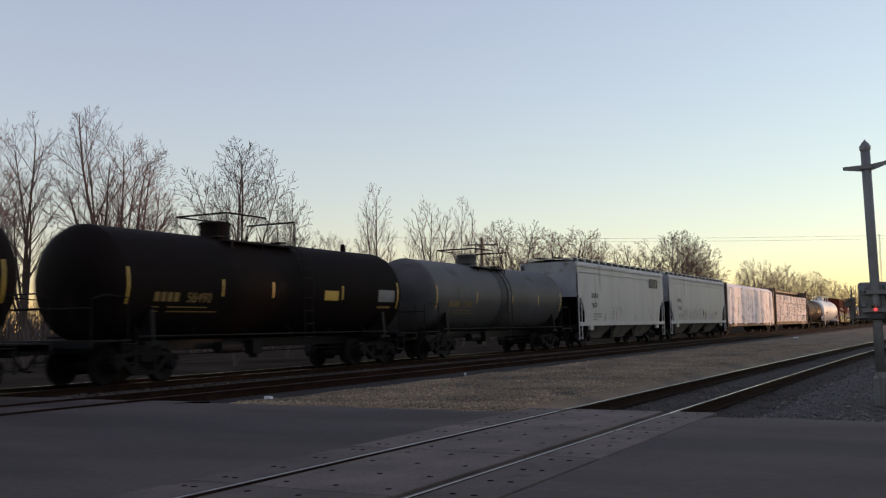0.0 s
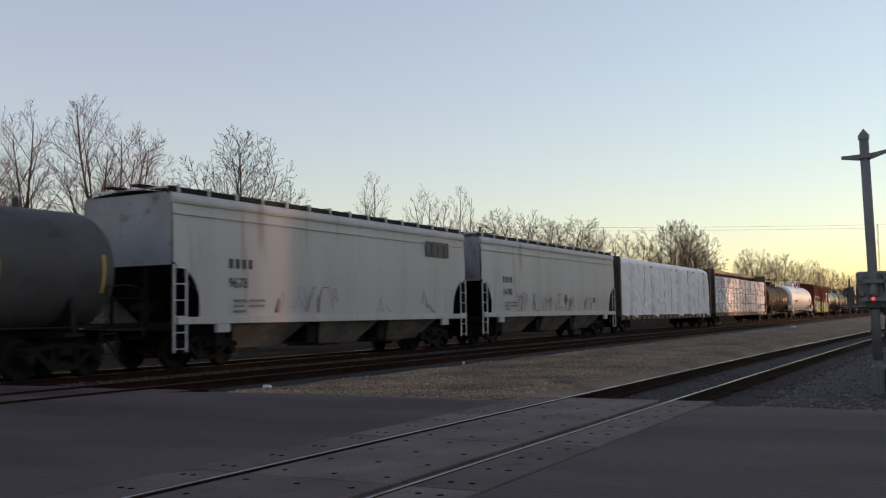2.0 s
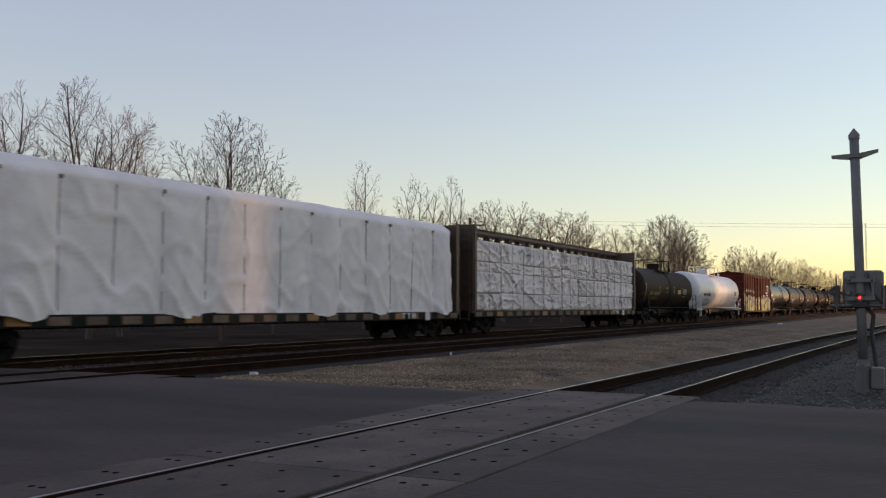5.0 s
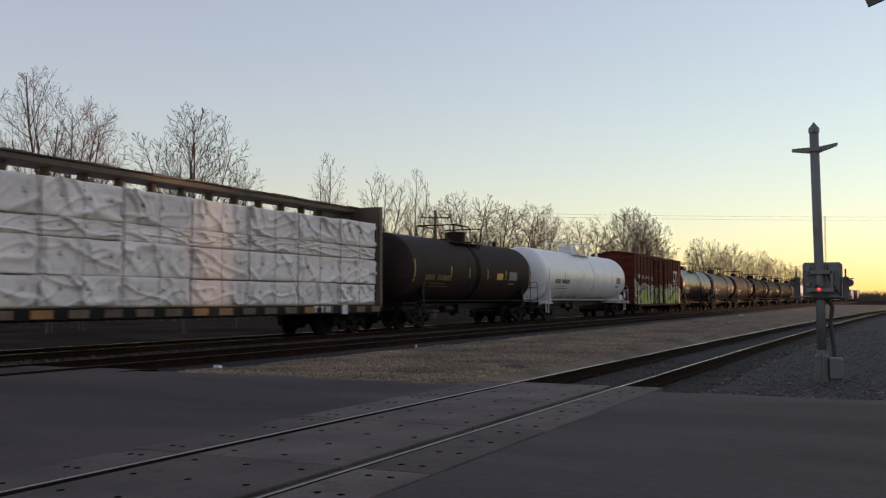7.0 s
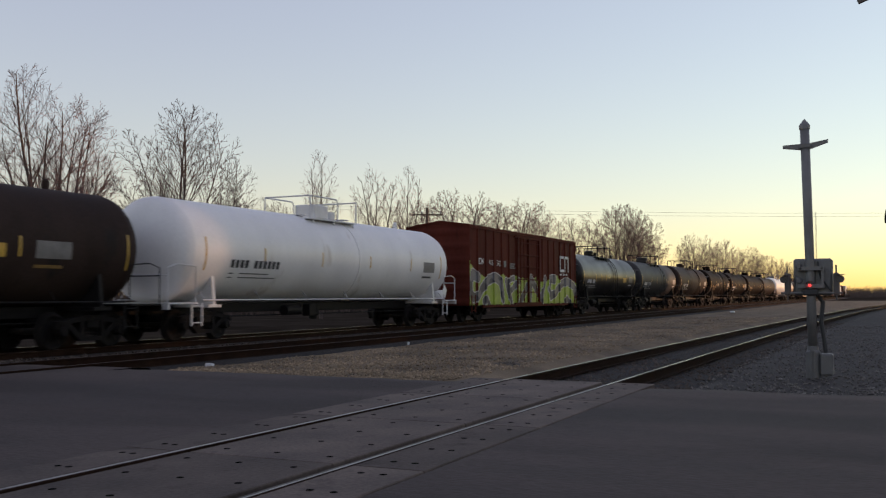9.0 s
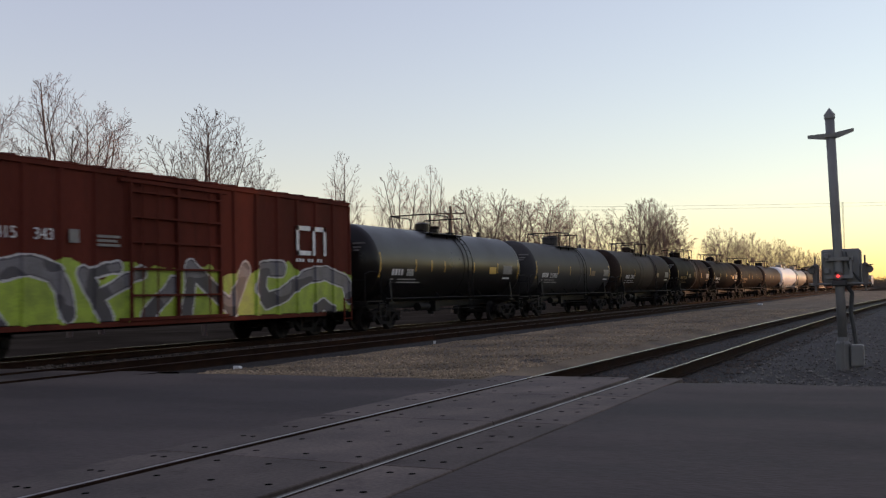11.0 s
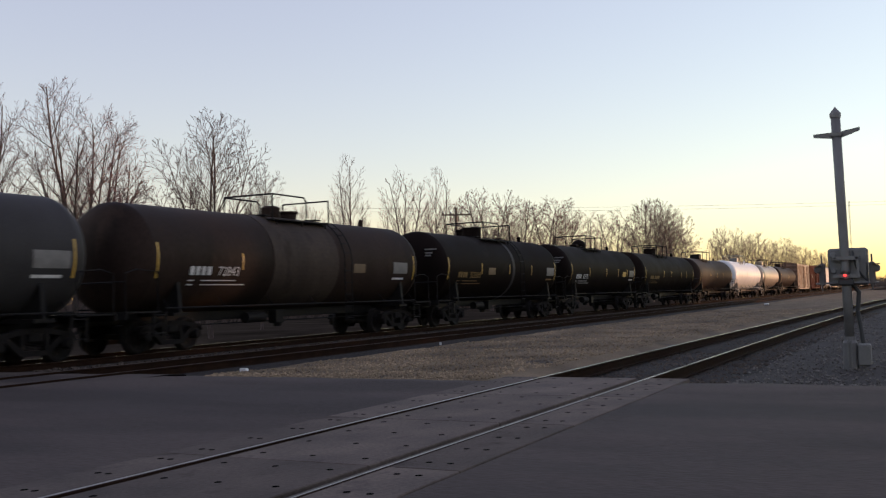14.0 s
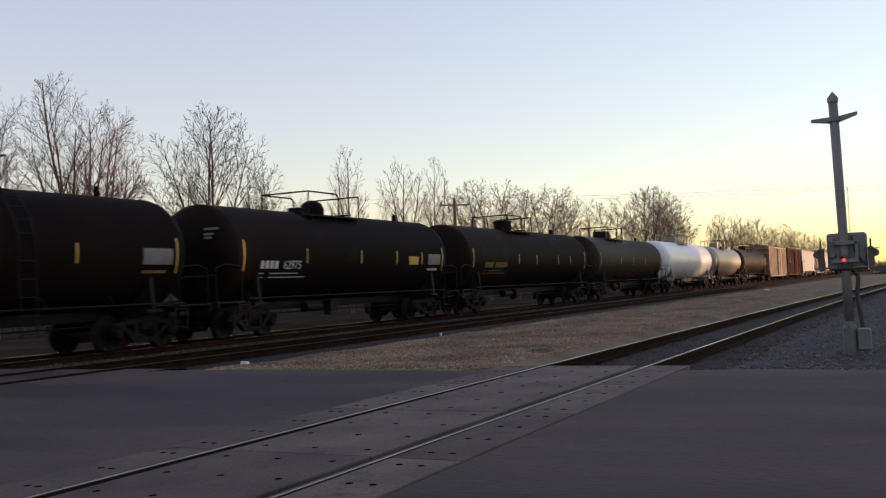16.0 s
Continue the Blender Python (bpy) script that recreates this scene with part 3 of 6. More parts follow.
def ladder(bm, x, y, z0, z1, width=0.42, along="x", rungs=None, r=0.016):
    """Two stiles and rungs; along 'x' it lies in a side, along 'y' in an end."""
    n = rungs or int((z1 - z0) / 0.4) + 1
    dx, dy = (width, 0) if along == "x" else (0, width)
    box(bm, x - 0.02, x + 0.02, y - 0.02, y + 0.02, z0, z1)
    box(bm, x + dx - 0.02, x + dx + 0.02, y + dy - 0.02, y + dy + 0.02, z0, z1)
    for i in range(n):
        z = z0 + 0.08 + (z1 - z0 - 0.16) * i / max(1, n - 1)
        tube(bm, [(x, y, z), (x + dx, y + dy, z)], r, 5)


def start_car(name, label, category, middle):
    car = thing(name, label, category, "freight cars of the passing train")
    CARS.append((car, middle))
    return car


def wrapped_plate(R, zc, x0, x1, a0, a1, off=0.004, n=10):
    """A thin plate bent round a shell of radius R between two angles (degrees up from the watched side's horizontal)."""
    bm = nb()
    rows = []
    for i in range(n + 1):
        a = radians(a0 + (a1 - a0) * i / n)
        rows.append([bm.verts.new((x, -(R + o) * math.cos(a), zc + (R + o) * math.sin(a))) for x, o in ((x0, off), (x1, off), (x1, off - 0.003), (x0, off - 0.003))])
    for u, v in zip(rows, rows[1:]):
        for k in range(4):
            bm.faces.new((u[k], u[(k + 1) % 4], v[(k + 1) % 4], v[k]))
    bmesh.ops.recalc_face_normals(bm, faces=bm.faces[:])
    return bm


def tank_car(r_prev, r_this, paint, label, R=1.42, zc=2.38, prev_flat=False, stripes=(0.03, 0.3, 0.5, 0.72, 0.97), dome="cylinder", rail_at=0.5, band=None, number=None, mark=None, mark_col=WHITE_PAINT, yellow_plate=None, grey_plate=None, rail_paint=STEEL_DARK, saddle_rail=True, head_stencil=False, band_mat=None, side_ladder=None, frame_paint=STEEL_DARK, end_gear=False, left=None, dome_at=None, extra_dome=None, panel_paint=None):
    """A tank car whose shell runs between two seams along the train."""
    hd = R * 0.5
    xl = r_prev + (1.1 + hd if prev_flat else 1.1 + 2 * hd) - 0.1
    xr = r_this
    if left is not None:
        xl, xr = left - 0.13, r_this + 0.13
    mid, half = (xl + xr) / 2, (xr - xl) / 2
    car = start_car("tank_car", label, "tank car", mid)
    # shell with rounded heads
    prof = []
    for k in range(9):
        a = math.pi / 2 * k / 8
        prof.append((-half - hd * math.cos(a), max(0.002, R * math.sin(a))))
    prof += [(-half + 0.02, R + 0.004), (-half + 0.05, R)]
    prof += [(half - 0.05, R), (half - 0.02, R + 0.004)]
    for k in range(9):
        a = math.pi / 2 * (8 - k) / 8
        prof.append((half + hd * math.cos(a), max(0.002, R * math.sin(a))))
    shell = part("tank_shell", lathe(nb(), prof, "x", 64, (0, 0, zc)), paint, car, smooth=True)
    if band:
        for b, w in band:
            x = -half + 2 * half * b
            part("shell_band", lathe(nb(), [(x - w, R + 0.002), (x - w, R + 0.012), (x + w, R + 0.012), (x + w, R + 0.002)], "x", 64, (0, 0, zc), close=False), band_mat or paint, shell, smooth=False)
    # frame
    bm = nb()
    box(bm, -half - hd - 0.35, half + hd + 0.35, -0.2, 0.2, 0.72, 1.0, bev=0.015)
    part("center_sill", bm, frame_paint, car)
    for s in (-1, 1):
        bm = nb()
        xb = s * (half - 0.95)
        prism(bm, [(-1.38, 0.98), (1.38, 0.98), (1.30, 1.75), (0.95, 1.28), (0.0, 1.0), (-0.95, 1.28), (-1.30, 1.75)], "x", xb - 0.06, xb + 0.06)
        box(bm, xb - 0.28, xb + 0.28, -1.4, 1.4, 0.9, 0.98)
        part("bolster_saddle", bm, rail_paint, car)
        bm = nb()
        xa, xb2 = s * (half - 0.15), s * (half + hd + 0.3)
        box(bm, min(xa, xb2), max(xa, xb2), -1.48, 1.48, 1.0, 1.04)
        box(bm, min(xb2, xb2 - s * 0.06), max(xb2, xb2 - s * 0.06), -1.48, 1.48, 0.86, 1.02)
        part("end_platform", bm, rail_paint, car)
        bm = nb()
        for y in (-1.42, 1.42):
            tube(bm, [(s * (half + hd + 0.26), y, 1.04), (s * (half + hd + 0.26), y, 1.95), (s * (half + hd - 0.1), y, 2.05), (s * (half - 0.1), y, 2.0), (s * (half - 0.1), y, 1.04)], 0.018, 6)
        tube(bm, [(s * (half + hd + 0.26), -1.42, 1.75), (s * (half + hd + 0.26), 1.42, 1.75)], 0.018, 6)
        part("end_handrail", bm, rail_paint, car)
        for y in (-1.46, 1.46):
            bm = nb()
            ladder(bm, s * (half - 0.1) - 0.2, y, 0.42, 1.02, 0.42, rungs=2)
            part("sill_step", bm, rail_paint, car)
        truck(car, s * (half - 0.95))
    if saddle_rail:
        for y in (-1.5, 1.5):
            bm = nb()
            tube(bm, [(-half + 0.3, y, 1.1), (half - 0.3, y, 1.1)], 0.022, 6)
            for i in range(7):
                x = -half + 0.4 + (2 * half - 0.8) * i / 6
                tube(bm, [(x, y, 1.1), (x, y * 0.86, 1.35)], 0.014, 5)
            part("side_handrail", bm, rail_paint, car)
    # brake gear and outlet below
    bm = nb()
    lathe(bm, [(-0.5, 0.0), (-0.5, 0.16), (0.35, 0.16), (0.35, 0.0)], "x", 14, (-half * 0.25, -0.55, 0.75), close=False)
    box(bm, -half * 0.25 + 0.8, -half * 0.25 + 1.2, -0.7, -0.4, 0.55, 0.95, bev=0.02)
    tube(bm, [(-half + 1.5, -0.4, 0.62), (half - 1.5, -0.4, 0.62)], 0.02, 5)
    lathe(bm, [(0.42, 0.09), (0.42, 0.14), (0.52, 0.14), (0.6, 0.22), (1.02, 0.22)], "z", 14, (0.1, 0, 0))
    part("brake_gear", bm, frame_paint, car)
    # top fittings
    top = zc + R
    xr_mid = -half + 2 * half * rail_at
    xd = xr_mid if dome_at is None else -half + 2 * half * dome_at
    bm = nb()
    if dome == "cylinder":
        lathe(bm, [(-0.1, 0.42), (0.34, 0.42), (0.34, 0.46), (0.40, 0.46), (0.44, 0.38), (0.44, 0.0)], "z", 20, (xd, 0, top), close=False)
    elif dome == "round":
        lathe(bm, [(-0.1, 0.4), (0.18, 0.4), (0.34, 0.32), (0.44, 0.17), (0.46, 0.0)], "z", 20, (xd, 0, top), close=False)
        box(bm, xd - 1.1, xd - 0.6, -0.2, 0.2, top - 0.05, top + 0.16, bev=0.03)
    elif dome == "box":
        box(bm, xd - 0.45, xd + 0.45, -0.4, 0.4, top - 0.06, top + 0.42, bev=0.03)
        lathe(bm, [(-0.05, 0.3), (0.25, 0.3), (0.28, 0.0)], "z", 16, (xd + 0.95, 0, top), close=False)
    else:
        lathe(bm, [(-0.1, 0.3), (0.3, 0.3), (0.36, 0.2), (0.36, 0.0)], "z", 16, (xd - 0.45, 0, top), close=False)
        lathe(bm, [(-0.05, 0.28), (0.14, 0.28), (0.2, 0.34), (0.24, 0.34), (0.24, 0.0)], "z", 16, (xd + 0.45, 0, top), close=False)
    part("manway_housing", bm, paint if dome != "box" else rail_paint, car)
    bm = nb()
    lathe(bm, [(-0.05, 0.09), (0.2, 0.09), (0.26, 0.05), (0.26, 0.0)], "z", 10, (half * 0.78, 0, top), close=False)
    part("safety_valve", bm, paint, car)
    if extra_dome is not None:
        xs = -half + 2 * half * extra_dome
        part("vent_housing", lathe(nb(), [(-0.08, 0.15), (0.16, 0.15), (0.22, 0.19), (0.28, 0.17), (0.3, 0.0)], "z", 14, (xs, 0, top), close=False), paint, car)
    # platform round the manway with its hooped railing
    L = 1.5
    bm = nb()
    for y0, y1 in ((-0.93, -0.6), (0.6, 0.93)):
        box(bm, xr_mid - L, xr_mid + L, y0, y1, top - 0.17, top - 0.14)
    for x in (xr_mid - L, xr_mid + L - 0.3):
        box(bm, x, x + 0.3, -0.6, 0.6, top - 0.03, top + 0.005)
    for x in (xr_mid - 1.3, xr_mid, xr_mid + 1.3):
        for y in (-0.9, 0.9):
            box(bm, x - 0.02, x + 0.02, y - 0.02, y + 0.02, top - 0.5, top - 0.15)
    part("walkway", bm, rail_paint, car)
    zr = top + 0.6
    r = 0.026
    a, b = xr_mid - L, xr_mid + L
    c = xr_mid + 0.25
    for y in (-0.9, 0.9):
        bm = nb()
        tube(bm, [(a, y, top - 0.15), (a, y, zr - 0.06), (a + 0.06, y, zr), (c - 0.12, y, zr), (c, y, zr - 0.12), (c, y, top - 0.15)], r, 6)
        part("railing", bm, rail_paint, car)
        bm = nb()
        tube(bm, [(b, y, top - 0.15), (b, y, zr)], r, 6)
        part("railing_post", bm, rail_paint, car)
    for x in (a, b):
        bm = nb()
        tube(bm, [(x, -0.9, zr), (x, 0.9, zr)], r, 6)
        part("end_rail", bm, rail_paint, car)
    if side_ladder is not None:
        for s in (-1, 1):
            bm = nb()
            x = -half + 2 * half * side_ladder
            for dx in (0, 0.42):
                pts = [(x + dx, s * (R + 0.1), 0.5)] + [(x + dx, s * (R + 0.1) * math.cos(radians(a)), zc + (R + 0.1) * math.sin(radians(a))) for a in range(-10, 61, 10)]
                tube(bm, pts, 0.018, 5)
            for k in range(10):
                a = radians(-60 + 12 * k) if k > 4 else 0
                z = 0.6 + 0.38 * k if k < 5 else zc + (R + 0.1) * math.sin(radians(12 * (k - 4)))
                y = s * (R + 0.1) if k < 5 else s * (R + 0.1) * math.cos(radians(12 * (k - 4)))
                tube(bm, [(x, y, z), (x + 0.42, y, z)], 0.014, 5)
            part("side_ladder", bm, rail_paint, car)
    # reflective tape, plates and lettering on the watched side
    for k, f in enumerate(stripes):
        x = -half + 2 * half * f
        lo, hi = (-22, 14) if f in (stripes[0], stripes[-1]) else (-12, 6)
        part("reflective_stripe", wrapped_plate(R, zc, x - 0.03, x + 0.03, lo, hi), YELLOW, shell, "yellow reflective stripe")
    if yellow_plate is not None:
        x = -half + 2 * half * yellow_plate
        part("placard", wrapped_plate(R, zc, x - 0.36, x + 0.36, -13, -1), panel_paint or YELLOW, shell, "yellow stencilled panel")
    if grey_plate is not None:
        x = -half + 2 * half * grey_plate
        part("data_plate", wrapped_plate(R, zc, x - 0.5, x + 0.5, -13, 3, 0.006), GREY_PLATE, shell, "pale stencilled data panel")
        part("data_lines", wrapped_plate(R, zc, x - 0.5, x + 0.3, -22, -19, 0.005), mark_col, shell)
    yo = -(math.sqrt(R * R - 0.2) + 0.012)
    if mark is not None:
        x = -half + 2 * half * mark
        w = 0.0
        bars = []
        for k in range(4 if number else 11):
            if k != 4:
                bars.append((x + w, x + w + 0.15, 0.0, 0.23))
            w += 0.22
        flat_bars(bars, shell, mark_col, pose(0, yo, zc - 0.45, 14, 0, 0), "reporting_mark")
        if number:
            digits(number, 0.36, shell, mark_col, pose(x + 1.08, yo, zc - 0.46, 104, 0, 0))
        for k, (z, n) in enumerate(((-25, 7), (-30, 9))):
            row = wrapped_plate(R, zc, x, x + 0.22, z, z + 1.2, 0.005)
            part("stencil_line", row, mark_col, shell)
            row = wrapped_plate(R, zc, x + 0.5, x + 0.5 + 0.2 * n, z, z + 1.2, 0.005)
            part("stencil_line", row, mark_col, shell)
    if head_stencil:
        bm = nb()
        for k, (z, w) in enumerate(((0.62, 0.5), (0.48, 0.32), (0.38, 0.25))):
            box(bm, -half - hd * 0.86, -half - hd * 0.855, -0.75 - w, -0.75, zc + z, zc + z + 0.06)
        part("head_stencil", bm, GREY_PLATE, shell)
    if end_gear:
        bm = nb()
        lathe(bm, [(-0.55, 0.0), (-0.52, 0.14), (-0.45, 0.2), (0.45, 0.2), (0.52, 0.14), (0.55, 0.0)], "x", 18, (half + 0.35, -0.9, 1.26), close=False)
        part("air_reservoir", bm, rail_paint, car, smooth=True)
        bm = nb()
        lathe(bm, [(-0.02, 0.24), (0.0, 0.27), (0.02, 0.24)], "x", 20, (half + 0.5, -0.55, 2.1), close=False)
        tube(bm, [(half + 0.5, -0.55, 1.04), (half + 0.5, -0.55, 2.35)], 0.02, 6)
        part("brake_wheel", bm, IRON, car)
        bm = nb()
        prism(bm, [(half - 0.25, 1.18), (half - 0.03, 1.42), (half - 0.25, 1.66), (half - 0.47, 1.42)], "y", -1.53, -1.52)
        part("placard", bm, WHITE_STEEL, car, "white diamond placard")
    couplers(car, -half - hd - 0.05, half + hd + 0.05)
    return car


def covered_hopper(x0, x1, label, number, big_mark=False, scribble=1, paint=None):
    paint = paint or HOPPER
    mid, half = (x0 + x1) / 2, (x1 - x0) / 2
    car = start_car("hopper_car", label, "hopper car", mid)
    zs, ze, W = 1.22, 4.08, 1.56
    for s in (-1, 1):
        bm = nb()
        # side sheet: its ends are cut back below by a curve, with a faint bulge
        prev = None
        for j in range(25):
            z = zs + (ze - zs) * (j / 24) ** 1.15
            q = min(1.0, (z - zs) / 1.3)
            reach = half - (0.95 * (1 - q ** 3.0) ** 0.5 if q < 1 else 0.0)
            row = []
            for i in range(61):
                x = reach * (-1 + 2 * i / 60)
                bulge = 0.05 * (1 - ((z - 2.7) / 1.5) ** 2)
                row.append(bm.verts.new((x, s * (W - 0.05 + bulge + 0.006 * noise.noise((x * 0.8, z * 0.8, s))), z)))
            if prev:
                for i in range(60):
                    bm.faces.new((prev[i], prev[i + 1], row[i + 1], row[i]))
            prev = row
        sheet = part("side_sheet", bm, paint, car, smooth=True)
        bm = nb()
        prism(bm, [(s * (W - 0.06), ze - 0.02), (s * (W + 0.0), ze - 0.02), (s * (W + 0.015), ze + 0.05), (s * (W + 0.005), ze + 0.12), (s * (W - 0.04), ze + 0.2), (s * (W - 0.12), ze + 0.25)], "x", -half, half)
        part("top_chord", bm, paint, car)
        bm = nb()
        box(bm, -half + 0.02, half - 0.02, s * (W - 0.02) - 0.03, s * (W - 0.02) + 0.03, ze - 0.30, ze - 0.27)
        part("side_ledge", bm, paint, car)
        bm = nb()
        box(bm, -half + 0.1, half - 0.1, s * W - 0.07, s * W + 0.03, zs - 0.13, zs + 0.05, bev=0.01)
        for e in (-1, 1):
            box(bm, e * (half - 1.75) - 0.25, e * (half - 1.75) + 0.25, s * W - 0.06, s * W + 0.05, zs - 0.35, zs - 0.02, bev=0.01)
        part("side_sill", bm, paint, car)
        if s < 0:
            side = sheet
    # roof, slope sheets, bottom chutes
    bm = nb()
    prev = None
    for i in range(13):
        y = -W + 0.1 + (2 * W - 0.2) * i / 12
        z = ze + 0.2 + 0.16 * (1 - (y / W) ** 2)
        row = [bm.verts.new((x, y, z)) for x in (-half, half)]
        if prev:
            bm.faces.new((prev[0], prev[1], row[1], row[0]))
        prev = row
    part("roof", bm, paint, car, smooth=True)
    for e in (-1, 1):
        bm = nb()
        prism(bm, [(e * (half - 0.02), ze + 0.25), (e * (half - 0.02), 2.55), (e * (half - 0.08), 2.55), (e * (half - 0.08), ze + 0.25)], "y", -W + 0.08, W - 0.08)
        part("end_sheet", bm, HOPPER_END, car)
        # lower sheet coloured near-black for the shade inside the car's end
        bm = nb()
        prism(bm, [(e * (half - 0.03), 2.549), (e * (half - 1.9), 1.15), (e * (half - 1.96), 1.15), (e * (half - 0.08), 2.549)], "y", -W + 0.08, W - 0.08)
        part("end_slope_sheet", bm, IRON, car)
    n = 3
    for i in range(n):
        xc = (-1 + 2 * (i + 0.5) / n) * (half - 1.9)
        wd = (half - 1.9) / n
        bm = nb()
        top = [(xc - 0.86 * wd, -W + 0.05), (xc + 0.86 * wd, -W + 0.05), (xc + 0.86 * wd, W - 0.05), (xc - 0.86 * wd, W - 0.05)]
        bot = [(xc - 0.5 * wd, -0.95), (xc + 0.5 * wd, -0.95), (xc + 0.5 * wd, 0.95), (xc - 0.5 * wd, 0.95)]
        va = [bm.verts.new((x, y, 1.14)) for x, y in top]
        vb = [bm.verts.new((x, y, 0.42)) for x, y in bot]
        for k in range(4):
            bm.faces.new((va[k], va[(k + 1) % 4], vb[(k + 1) % 4], vb[k]))
        bm.faces.new(vb)
        box(bm, xc - 0.5, xc + 0.5, -0.65, 0.65, 0.34, 0.44, bev=0.01)
        part("hopper_chute", bm, HOPPER_UNDERSIDE, car)
        # added dark block standing in for the shaded gap beside the chute
        bm = nb()
        box(bm, xc - 1.02 * wd, xc - 0.84 * wd, -W + 0.3, W - 0.3, 0.5, 1.1)
        part("chute_bracing", bm, IRON, car)
    bm = nb()
    box(bm, -half - 0.25, half + 0.25, -0.2, 0.2, 0.72, 1.02, bev=0.015)
    part("center_sill", bm, IRON, car)
    # running board, hatches
    bm = nb()
    for y in (-0.55, -0.35, 0.35, 0.55):
        box(bm, -half - 0.15, half + 0.15, y - 0.07, y + 0.07, ze + 0.44, ze + 0.48)
    part("running_board", bm, STEEL_DARK, car)
    bm = nb()
    box(bm, -half, half, -W + 0.16, -W + 0.2, ze + 0.2, ze + 0.4)
    part("hatch_rail", bm, STEEL_DARK, car)
    m = 15
    for i in range(m):
        x = -half + 0.25 + (2 * half - 0.5) * i / (m - 1)
        bm = nb()
        box(bm, x - 0.025, x + 0.025, -W + 0.04, -W + 0.09, ze + 0.18, ze + 0.44)
        box(bm, x - 0.02, x + 0.02, -W + 0.05, W - 0.05, ze + 0.40, ze + 0.44)
        part("roof_bracket", bm, HOPPER_LIGHT, car)
    for i in range(5):
        bm = nb()
        x = (-1 + 2 * (i + 0.5) / 5) * (half - 0.8)
        box(bm, x - 1.2, x + 1.2, -0.27, 0.27, ze + 0.3, ze + 0.42, bev=0.05)
        part("roof_hatch", bm, paint, car)
    # end frames
    for e in (-1, 1):
        xe = e * (half - 0.08)
        bm = nb()
        for y in (-W + 0.06, W - 0.06):
            box(bm, xe - 0.05, xe + 0.05, y - 0.05, y + 0.05, 0.9, 2.6)
        box(bm, xe - 0.05, xe + 0.05, -W, W, 0.95, 1.15)
        for y in (-0.6, 0.6):
            box(bm, xe - 0.04, xe + 0.04, y - 0.04, y + 0.04, 1.1, 2.6)
        part("end_frame", bm, IRON, car)
        for y in (-W - 0.02, W + 0.02):
            bm = nb()
            ladder(bm, xe - 0.35 if e > 0 else xe - 0.07, y, 0.42, 2.55, 0.42, rungs=6, r=0.014)
            part("side_ladder", bm, HOPPER_LIGHT, car)
        bm = nb()
        box(bm, xe - 0.9 if e > 0 else xe, xe if e > 0 else xe + 0.9, -1.2, 1.2, 1.02, 1.07)
        part("end_deck", bm, IRON, car)
        truck(car, e * (half - 1.75))
    bm = nb()
    lathe(bm, [(-0.05, 0.3), (0.0, 0.34), (0.05, 0.3)], "x", 20, (half - 0.25, 0.7, 2.3), close=False)
    part("brake_wheel", bm, IRON, car)
    bm = nb()
    lathe(bm, [(-0.4, 0.0), (-0.4, 0.17), (0.4, 0.17), (0.4, 0.0)], "y", 14, (-half + 0.9, 0.2, 1.5), close=False)
    part("air_tank", bm, IRON, car)
    # lettering
    yo = -W - 0.012
    flat_bars([(k * 0.26, k * 0.26 + 0.17, 0.02, 0.27) for k in range(4)], side, BLACK_PAINT, pose(-half + 2.0, yo, 2.5), "reporting_mark")
    digits(number, 0.38, side, BLACK_PAINT, pose(-half + 2.0, yo, 2.02, 90, 0, 0))
    flat_bars([(0, 0.5, 0, 0.06), (0.6, 1.3, 0, 0.06), (0, 0.4, -0.14, -0.08), (0.6, 1.25, -0.14, -0.08), (0, 0.5, -0.28, -0.22)], side, GREY_PLATE, pose(-half + 2.2, yo, 1.66), "stencil_lines")
    if big_mark:
        # company sign: four heavy plain blocks
        for x in (0.0, 0.45, 0.9, 1.35):
            flat_bars([(x, x + 0.38, 0, 0.55)], side, BLACK_PAINT, pose(half - 3.1, yo - 0.01, 3.32), "company_mark")
    if scribble:
        rng = random.Random(scribble)
        for k in range(40 if scribble == 8 else 14):
            x = -half + 3.0 + rng.random() * (2 * half - 5.6)
            col = rng.choice([SPRAY_FADED, SPRAY_GREY, SPRAY_RUST, SPRAY_DARK, GREY_PLATE, SPRAY_GREY])
            bm = nb()
            pts, px, pz = [], 0.0, rng.uniform(0, 0.4)
            for _ in range(rng.choice((3, 5, 7))):
                pts.append((px, 0, pz))
                px, pz = px + rng.uniform(-0.06, 0.24), min(0.75, max(0.0, pz + rng.uniform(-0.42, 0.42)))
            tube(bm, pts, rng.uniform(0.008, 0.022), 5)
            for v in bm.verts:
                v.co.y *= 0.1
            part("spray_tag", bm, col, side, "faded spray-painted scrawl", m=pose(x, -W - 0.006, 1.35))
        for k in range(6 if scribble == 8 else 2):
            bm = nb()
            x = -half + 2.6 + (2 * half - 5.0) * (k + rng.random()) / 6
            tube(bm, [(0, 0, 0), (0.1, 0, rng.uniform(0.35, 0.6))], 0.055, 5)
            for v in bm.verts:
                v.co.y *= 0.08
            part("spray_tag", bm, SPRAY_RUST, side, "orange rust-coloured slash of paint", m=pose(x, -W - 0.007, 1.36))
        if scribble == 8:
            bm = nb()
            prism(bm, [(-0.26, 0.0), (0.0, -0.3), (0.26, 0.0), (0.0, 0.3)], "y", -0.002, 0.002)
            part("spray_tag", bm, SPRAY_DARK, side, "dark painted diamond", m=pose(0.9, -W - 0.008, 1.85))
            bm = nb()
            prism(bm, [(-0.1, -0.2), (0.1, -0.25), (0.18, 0.05), (0.02, 0.2), (-0.14, 0.1)], "y", -0.002, 0.002)
            part("spray_tag", bm, YELLOW_PAINT, side, "yellow dab of paint", m=pose(1.5, -W - 0.008, 1.75))
